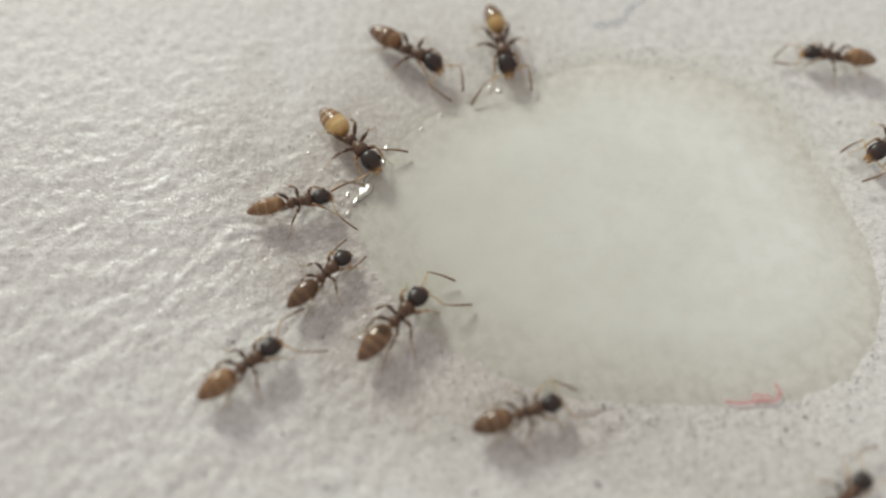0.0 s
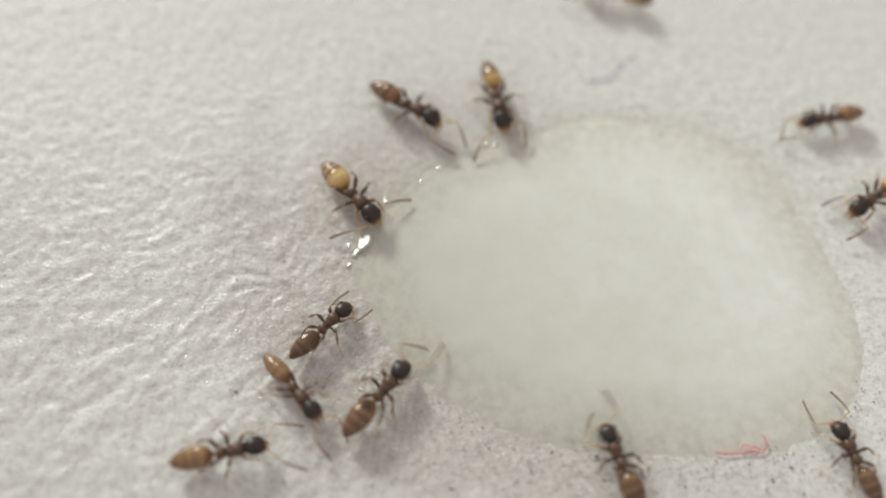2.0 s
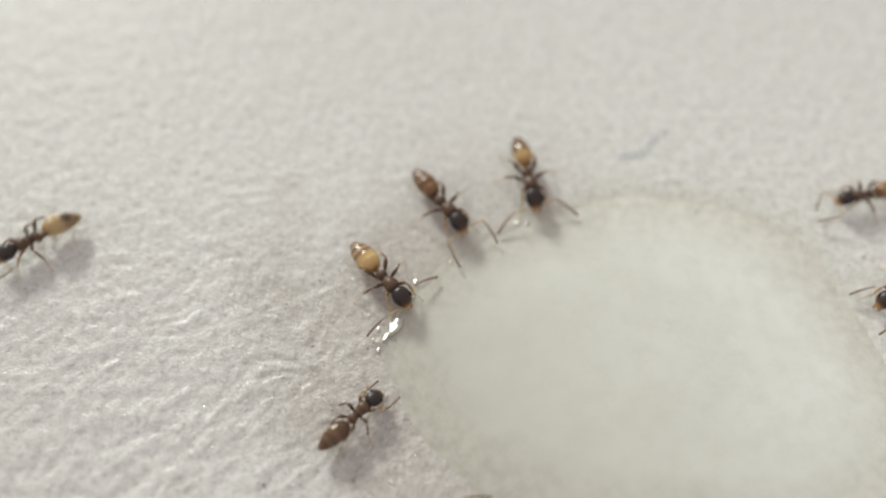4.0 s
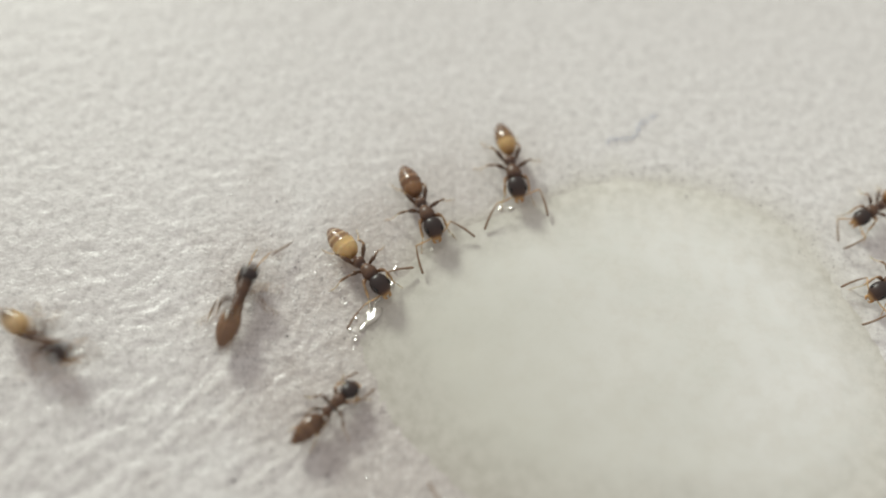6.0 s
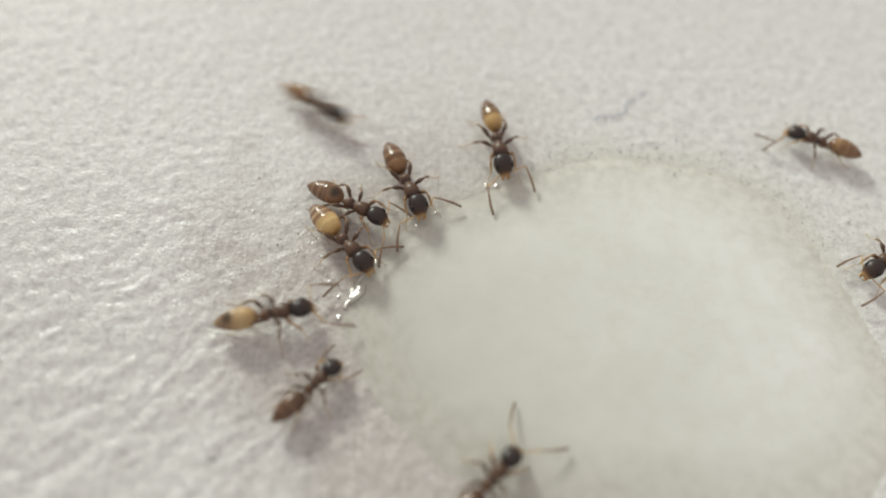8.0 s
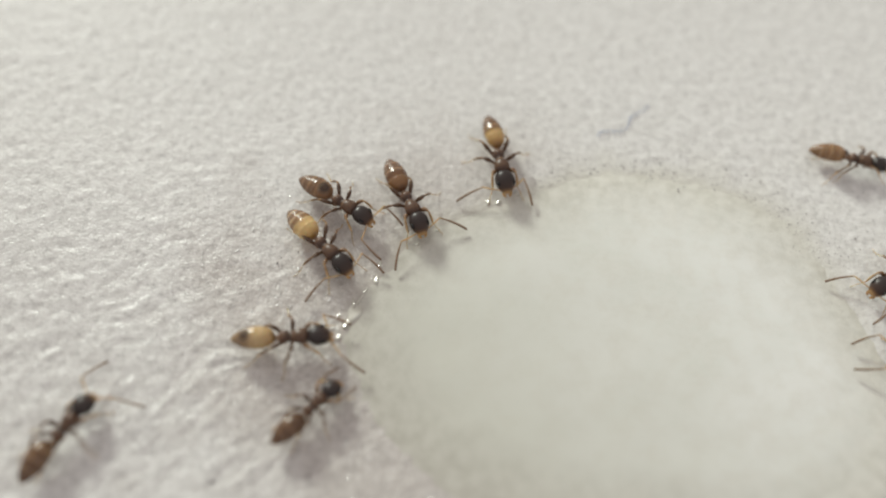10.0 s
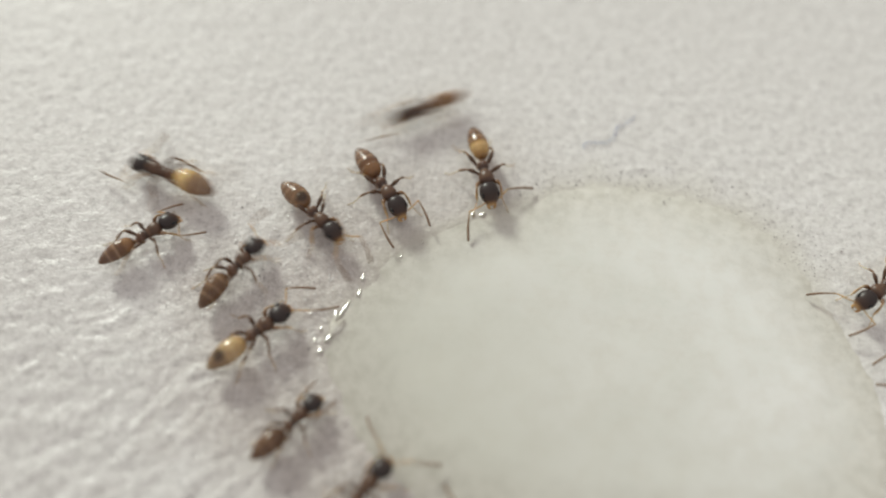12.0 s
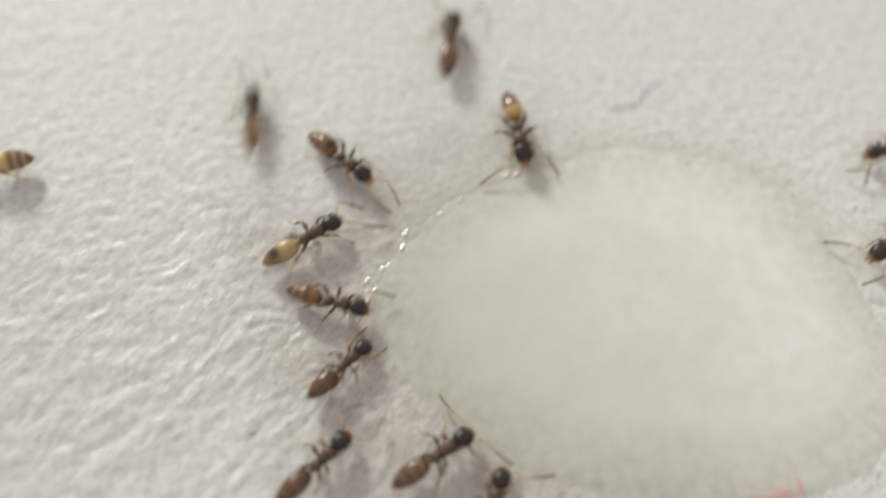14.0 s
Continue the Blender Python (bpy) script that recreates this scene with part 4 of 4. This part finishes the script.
def motions():
    # the largest bead sinks and tips over to fade its glint towards the camera, and the row beside it sinks later
    ob, home = SHINY[0]
    sunk = Matrix.Translation((-0.00006, -0.00004, -0.00006)) @ home @ pose(0, 0, 0, 7, 8, 0)
    gone = Matrix.Translation((0, 0, -0.00009)) @ sunk
    walk(ob, [(0.0, home), (8.2, home), (10.2, sunk), (12.4, sunk), (13.3, gone), (14.0, gone)])
    for k in (1, 2, 6):
        ob, home = SHINY[k]
        gone = Matrix.Translation((0, 0, -0.00007)) @ home
        walk(ob, [(0.0, home), (12.4, home), (13.3, gone), (14.0, gone)])
    move_ant(0, [(0, -3.47, -2.65, 46), (14, -3.47, -2.65, 46)],
             left=[(0, 148, 6), (14, 148, 6)], right=[(0, -142, 4), (2, -127, -3), (2.5, -117, 18), (5.5, -146, -4), (14, -146, -4)])
    move_ant(1, [(0, 2.82, 7.72, -79), (5.6, 2.82, 7.72, -79), (5.9, 2.77, 7.52, -80), (14, 2.77, 7.52, -80)],
             left=[(2, 112, -5), (2.5, 113, 28), (3, 121, 69), (5.5, 114, 13), (6.5, 104, 5), (7, 109, -6), (7.5, 126, 74), (8, 112, 9), (10.5, 128, 7), (11, 86, 15), (11.5, 105, 20), (12, 132, 96), (12.5, 111, 23)],
             right=[(5.5, -77, -47), (6.5, -71, -8), (7, -126, -78), (7.5, -108, -14), (8, -51, 0), (10.5, -115, -83), (11, -110, -26), (11.5, -71, -11), (12, -69, -13), (12.5, -103, -19), (13, -84, -3), (14, -79, -68)])
    move_ant(2, [(0, -2.78, 2.99, -49), (8.2, -2.78, 2.99, -49), (10.3, -4.05, 3.90, -46), (10.5, -4.50, 4.22, -49), (10.8, -5.44, 4.65, -57), (11, -5.97, 4.89, -75), (11.3, -6.42, 5.72, -92), (11.5, -6.49, 6.07, -131), (11.7, -6.82, 6.49, -164), (11.9, -7.35, 6.23, -195), (12.1, -9.45, 6.91, -203), (12.3, -11.78, 7.04, -200), (12.5, -14.63, 5.46, -163), (12.9, -15.54, 4.61, -164), (13.3, -16.59, 5.21, -159), (13.7, -16.59, 5.21, -159), (14, -16.84, 5.03, -160)],
             left=[(1.5, 140, 64), (2.5, 121, 91), (3, 131, 86), (5.5, 136, 42), (6.5, 144, 96), (7, 142, 88), (11, 86, -7)],
             right=[(1.5, -94, -119), (3, -108, -108), (5.5, -88, -63), (6.5, -109, -103), (7.5, -103, -95), (11, -114, -87)])
    move_ant(3, [(0, -0.85, 7.09, -34), (2.9, -0.85, 7.09, -34), (3.2, -0.60, 6.97, -36), (5.3, -0.74, 5.45, -78), (5.6, -0.62, 5.54, -66), (10.5, -0.62, 5.54, -66), (10.8, -0.72, 5.96, -67), (11, -0.72, 5.96, -67), (11.3, -1.00, 6.62, -58), (12.3, -1.00, 6.62, -58), (12.5, -1.16, 7.17, -42), (12.9, -1.16, 7.17, -42), (13.1, -1.14, 7.72, -18), (13.3, -0.65, 8.31, 38), (13.5, -0.71, 9.00, 68), (13.7, -0.33, 9.75, 72), (13.9, 0.09, 10.35, 74), (14, 0.23, 11.41, 85)],
             left=[(2, 28, -36), (2.5, 88, 33), (3, 53, -23), (5.5, 126, 25), (6.5, 131, 26), (7, 131, 18), (7.5, 129, 44), (8, 132, 55), (10.5, 118, 47), (11, 131, -12), (11.5, 104, -18), (12, 108, -7), (12.5, 101, 4), (13, 65, 9)],
             right=[(3, -73, -4), (5.5, -89, -9), (6.5, -79, -8), (7, -84, -32), (7.5, -87, -45), (8, -85, -29), (10.5, -87, -25), (11, -83, 22), (11.5, -118, -8), (12, -99, -3), (13, -72, -10)])
    move_ant(4, [(0, -0.98, -4.22, 49), (0.5, -0.98, -4.22, 49), (0.8, -1.46, -4.50, 71), (1.1, -1.46, -4.50, 71), (1.5, -1.42, -4.12, 73), (1.9, -1.52, -4.80, 63), (2.2, -1.21, -5.31, 28), (2.5, -0.88, -5.35, 29), (2.7, -0.88, -5.35, 29), (2.9, -1.60, -4.56, 81), (3.2, -1.60, -4.56, 81), (4, -0.54, -7.19, 58), (4.3, -0.79, -7.34, 103), (4.6, -1.04, -7.49, 148), (5.3, -4.10, -4.95, 147), (5.6, -5.74, -3.56, 114), (5.9, -6.82, -0.58, 85), (6, -6.69, 1.04, 77), (6.2, -6.14, 2.39, 45), (6.3, -5.75, 3.25, 36), (6.5, -5.18, 4.41, 25), (7.1, -4.06, 5.08, -6), (7.5, -2.61, 4.38, -28), (8.2, -2.61, 4.38, -28), (10.3, -3.12, 5.30, -35), (11, -3.12, 5.30, -35), (11.3, -2.99, 5.37, -36), (11.5, -2.99, 5.37, -36), (11.7, -3.60, 5.34, -54), (11.9, -3.60, 5.34, -54), (12.1, -3.10, 5.23, -39), (12.3, -3.10, 5.23, -39), (12.5, -2.82, 5.10, -30), (12.9, -2.82, 5.10, -30), (13.1, -3.56, 5.90, -8), (13.3, -3.56, 5.90, -8), (13.5, -3.73, 5.94, -11), (13.7, -4.00, 5.88, -41), (14, -4.00, 5.88, -41)],
             left=[(0, 22, -62), (0.5, 31, -32), (1.5, 49, 22), (2, 53, -56), (6.5, -10, -76), (7, 4, -51), (7.5, 100, -19), (8, 113, -2), (12, 44, -19), (12.5, 47, -22), (13.5, 71, -19), (14, 22, -20)],
             right=[(0, -84, -42), (0.5, -31, -57), (1, 21, -35), (1.5, -24, 0), (7.5, -34, -41), (8, -55, -70), (10.5, -72, -5), (12, -39, -11), (12.5, -41, -4)])
    move_ant(5, [(0, -4.69, 0.23, 12), (0.5, -3.94, -0.35, -7), (0.8, -4.53, -0.48, -26), (1.1, -5.29, -0.95, -51), (1.5, -5.16, -2.63, -49), (1.9, -4.68, -4.12, -49), (2.2, -3.29, -6.05, -45), (2.5, -1.73, -8.93, -51), (2.9, -0.75, -9.01, -52), (3.2, -0.13, -10.08, -52), (14, 6.00, -26.00, -52)],
             left=[(0.5, 36, -21)],
             right=[(0, -76, -46), (0.5, -35, -1)])
    move_ant(6, [(0, -5.75, -5.78, 38), (1.1, -5.75, -5.78, 38), (1.5, -5.75, -6.04, 34), (1.9, -6.41, -6.87, 12), (2.2, -6.41, -6.87, 12), (2.5, -6.56, -7.00, 5), (2.7, -7.23, -6.91, 4), (3.2, -8.59, -10.18, 0), (14, -8.00, -26.00, 0)],
             right=[(0, -56, -29)])
    move_ant(7, [(0, 21.69, 7.33, 163), (0.5, 22.01, 7.63, 170), (0.8, 19.81, 7.73, 166), (1.1, 13.38, 10.74, 170), (1.5, 11.57, 11.59, 175), (1.9, 8.91, 13.27, 165), (2.2, 7.54, 13.23, 171), (2.5, 6.20, 13.23, 205), (2.7, 4.40, 12.11, 212), (2.9, 2.39, 11.88, 200), (3, -2.84, 10.04, 190), (3.2, -7.37, 10.43, 196), (3.6, -15.05, 7.50, 219), (5.3, -15.56, 0.87, 211), (5.6, -15.56, 0.87, 211), (5.75, -14.93, 0.44, 253), (5.9, -14.29, 0.02, 295), (6, -13.22, -0.10, 328), (6.2, -8.30, -0.76, 357), (6.3, -6.73, -1.24, 332), (6.5, -6.73, -1.24, 332), (7.1, -6.87, -1.18, 340), (7.5, -6.87, -1.18, 340), (7.8, -6.04, -0.56, 386), (8, -5.07, -0.08, 372), (8.2, -4.49, -0.13, 363), (10.5, -4.49, -0.13, 363), (10.8, -4.33, 0.37, 381), (11.5, -4.33, 0.37, 381), (11.7, -4.51, 0.01, 380), (11.9, -4.93, 0.33, 402), (12.5, -4.93, 0.33, 402), (12.7, -4.96, 2.53, 443), (12.9, -5.32, 2.94, 450), (13.5, -5.32, 2.94, 450), (13.7, -5.38, 2.64, 435), (13.9, -5.08, 2.16, 396), (14, -5.08, 2.16, 396)],
             left=[(10.5, 98, -10), (11, 66, -22), (11.5, 59, -40)],
             right=[(8, -51, -10), (11, -57, -34), (12, -36, -24)])
    move_ant(8, [(0, 16.09, 7.05, 174), (0.5, 16.09, 7.05, 174), (0.8, 16.09, 7.01, 180), (1.1, 16.09, 7.01, 180), (1.5, 16.50, 6.95, 194), (3.2, 16.50, 6.95, 194), (5.3, 16.23, 6.36, 200), (5.6, 16.52, 5.74, 214), (5.9, 16.52, 5.74, 214), (6.1, 16.87, 5.83, 215), (6.3, 16.40, 6.13, 191), (6.5, 15.86, 6.89, 173), (7.1, 15.33, 7.52, 159), (8.2, 15.33, 7.52, 159), (9, 15.71, 8.75, 110), (9.3, 15.76, 8.35, 70), (9.6, 15.81, 7.94, 31), (10.3, 16.77, 6.97, -38), (10.5, 17.81, 6.31, -42), (10.8, 19.19, 5.63, -43), (12, 20.53, 5.96, -43), (12.45, 20.74, 6.12, 6), (12.9, 20.95, 6.27, 54), (13.1, 20.72, 6.55, 103), (13.3, 20.49, 6.84, 151), (13.5, 20.26, 7.12, 200), (13.7, 19.04, 6.91, 199), (13.9, 17.79, 6.86, 196), (14, 17.79, 6.86, 196)],
             right=[(7.5, -31, 48), (8, 74, 50)])
    move_ant(9, [(0, 17.57, 3.40, -145), (2.7, 17.57, 3.40, -145), (3, 17.05, 3.16, -144), (3.2, 16.95, 3.10, -143), (5.3, 16.57, 2.79, -146), (5.6, 16.57, 2.79, -146), (6.5, 16.88, 2.84, -145), (12.7, 16.88, 2.84, -145), (12.9, 16.54, 2.78, -146), (13.5, 16.54, 2.78, -146), (13.7, 16.92, 2.85, -146), (14, 16.92, 2.85, -146)],
             right=[(8, -134, -13), (11, -73, -53)])
    move_ant(10, [(0, 2.98, -7.16, 18), (0.5, 4.70, -6.87, -18), (0.8, 5.66, -7.60, -32), (1.1, 6.72, -7.79, 2), (1.5, 7.13, -7.51, 34), (1.9, 6.71, -7.14, 90), (2.2, 6.17, -7.35, 133), (2.5, 5.74, -7.20, 117), (2.7, 5.53, -7.08, 133), (3.2, 3.13, -9.30, 122), (14, 6.00, -30.00, 122)],
             left=[(0, 93, -36)],
             right=[(0, -59, 0)])
    move_ant(11, [(0, 12.55, -9.86, 40), (0.5, 14.65, -7.78, 63), (0.8, 14.62, -7.67, 83), (1.1, 14.48, -7.53, 101), (1.5, 14.30, -7.00, 109), (2.7, 14.30, -7.00, 109), (3.2, 13.51, -7.68, 99), (14, 18.00, -28.00, 99)])
    move_ant(12, [(0, 0.00, -26.00, 54), (5.3, 0.51, -7.83, 54), (6.1, 0.45, -7.25, 80), (6.3, 0.10, -6.60, 103), (6.5, -0.02, -6.06, 113), (7.0, -0.10, -5.64, 94), (7.2, 0.45, -5.98, 62), (7.5, 1.35, -6.10, 52), (7.8, 2.10, -5.56, 48), (8, 2.10, -5.56, 48), (8.2, 2.36, -5.81, 46), (8.8, 3.52, -7.33, 39), (10.3, 4.36, -8.80, 35), (14, 4.00, -26.00, 35)],
             left=[(6.5, 70, 40), (7, 60, 30)], right=[(6.5, -60, -30), (7, -88, -62), (7.5, -50, -40)])
    move_ant(13, [(0, -38.00, 16.00, 0), (7.1, -26.99, 11.94, 0), (7.5, -20.91, 12.32, -5), (7.7, -13.67, 11.69, -6), (7.8, -10.36, 10.99, -8), (8, -4.05, 8.81, -34), (8.2, -0.77, 8.68, -5), (8.6, 6.29, 12.26, 30), (9, 10.02, 18.67, 65), (9.3, 9.08, 21.82, 111), (9.6, 8.14, 24.96, 156), (10.3, 0.23, 26.15, 171), (10.8, -3.82, 25.69, 228), (11.1, -4.30, 19.96, 292), (11.3, -3.18, 16.34, 308), (11.5, -1.26, 10.82, 320), (11.7, 5.45, 10.98, 375), (11.77, 4.87, 10.86, 326), (11.83, 4.29, 10.74, 278), (11.9, 3.71, 10.63, 229), (12, 0.79, 10.05, 208), (12.1, -2.32, 8.64, 219), (12.3, -8.64, 8.01, 195), (12.5, -11.79, 3.11, 234), (12.6, -15.16, 0.14, 241), (12.65, -13.58, -2.92, 280), (12.7, -11.99, -5.98, 320), (12.73, -11.06, -4.91, 373), (12.77, -10.12, -3.83, 426), (12.8, -9.19, -2.76, 480), (12.9, -11.94, -0.29, 489), (13, -13.66, 2.60, 486), (13.1, -13.23, 2.26, 484), (13.2, -12.73, 1.89, 474), (13.25, -12.11, 2.00, 436), (13.3, -11.49, 2.12, 398), (13.4, -10.92, 2.23, 394), (13.5, -9.10, 2.96, 381), (13.7, -8.34, 2.98, 372), (13.9, -7.39, 4.95, 427), (14, -7.44, 7.52, 455)])
    move_ant(14, [(0, -34.00, -20.00, 50), (8.2, -16.36, -7.70, 50), (10.3, -10.34, -2.94, 59), (10.5, -9.88, -2.47, 45), (10.8, -8.28, -0.68, 44), (11, -7.25, 0.58, 51), (11.3, -6.83, 1.07, 75), (11.5, -6.66, 1.71, 82), (11.7, -6.20, 1.53, 43), (11.9, -5.73, 2.30, 42), (12.1, -5.92, 3.15, 77), (12.3, -6.00, 4.83, 96), (12.5, -5.37, 8.96, 74), (12.7, -2.13, 14.46, 72), (12.9, -0.20, 18.48, 62), (14, 2.36, 23.45, 66)],
             right=[(10.3, -56, -74), (10.5, -56, -74), (10.9, -56, -74), (11.5, -60, -20)])
    move_ant(15, [(0, -34.00, -2.00, 0), (10.3, -19.71, -0.53, 0), (11, -17.69, 0.86, 0), (11.3, -10.61, 2.07, -2), (11.5, -10.26, 3.22, 25), (11.7, -9.77, 3.75, 38), (11.9, -9.77, 3.75, 38), (12, -9.13, 3.92, 38), (12.2, -8.95, 3.30, 12), (12.3, -8.72, 2.42, 4), (12.5, -7.54, 0.44, -19), (12.7, -5.64, -0.26, 11), (12.9, -4.07, -0.09, -15), (14, -4.07, -0.09, -15)],
             left=[(13.5, 128, -12), (14, 101, 8)],
             right=[(12.9, -112, -28), (14, -112, -28)])
    move_ant(16, [(0, -6.00, -26.00, 49), (10.3, -3.15, -8.37, 49), (11.5, -2.31, -6.57, 46), (11.9, -1.58, -5.30, 50), (12.1, -1.04, -4.54, 50), (12.5, -1.04, -4.54, 50), (12.7, -1.12, -4.75, 64), (12.9, -0.72, -5.06, 42), (13.1, -0.72, -5.06, 42), (13.3, -0.27, -5.34, 32), (13.9, -0.27, -5.34, 32), (14, -0.31, -5.57, 35)],
             left=[(12.5, 65, 70), (13, 41, 12), (13.5, 78, 48), (14, 95, 90)], right=[(12.5, -40, -40), (13, -57, -50), (14, -65, -70)])
    move_ant(17, [(0, -22.00, -24.00, 20), (12.1, -11.76, -7.35, 20), (12.5, -9.52, -6.71, 33), (12.7, -8.76, -5.79, 44), (12.9, -8.06, -6.39, 32), (13.1, -7.04, -6.55, 25), (13.3, -5.89, -6.34, 51), (13.5, -4.89, -5.65, 80), (13.7, -4.37, -5.38, 59), (13.9, -3.73, -5.53, 40), (14, -4.06, -5.91, 46)])
    move_ant(18, [(0, 3.00, -26.00, 62), (11.9, 1.99, -7.04, 62), (12.3, 1.83, -6.07, 70), (12.7, 1.83, -6.07, 70), (12.9, 2.00, -6.50, 65), (13.1, 2.15, -7.30, 61), (13.5, 1.70, -7.60, 68), (13.7, 1.47, -7.08, 70), (13.9, 1.47, -7.08, 70), (14, 1.42, -7.29, 69)],
             left=[(12.5, 88, 60), (14, 88, 60)], right=[(12.5, -85, -60), (14, -85, -60)])
    move_ant(19, [(0, 36.00, -2.00, 177), (8.2, 19.05, -1.52, 177), (10.3, 17.20, -0.25, 181), (11.5, 17.20, -0.25, 181), (11.9, 18.40, -0.30, 181), (12.3, 18.40, -0.30, 181), (12.5, 19.18, -1.75, 186), (13.3, 18.66, -2.02, 190), (14, 36.00, -6.00, 190)])


motions()
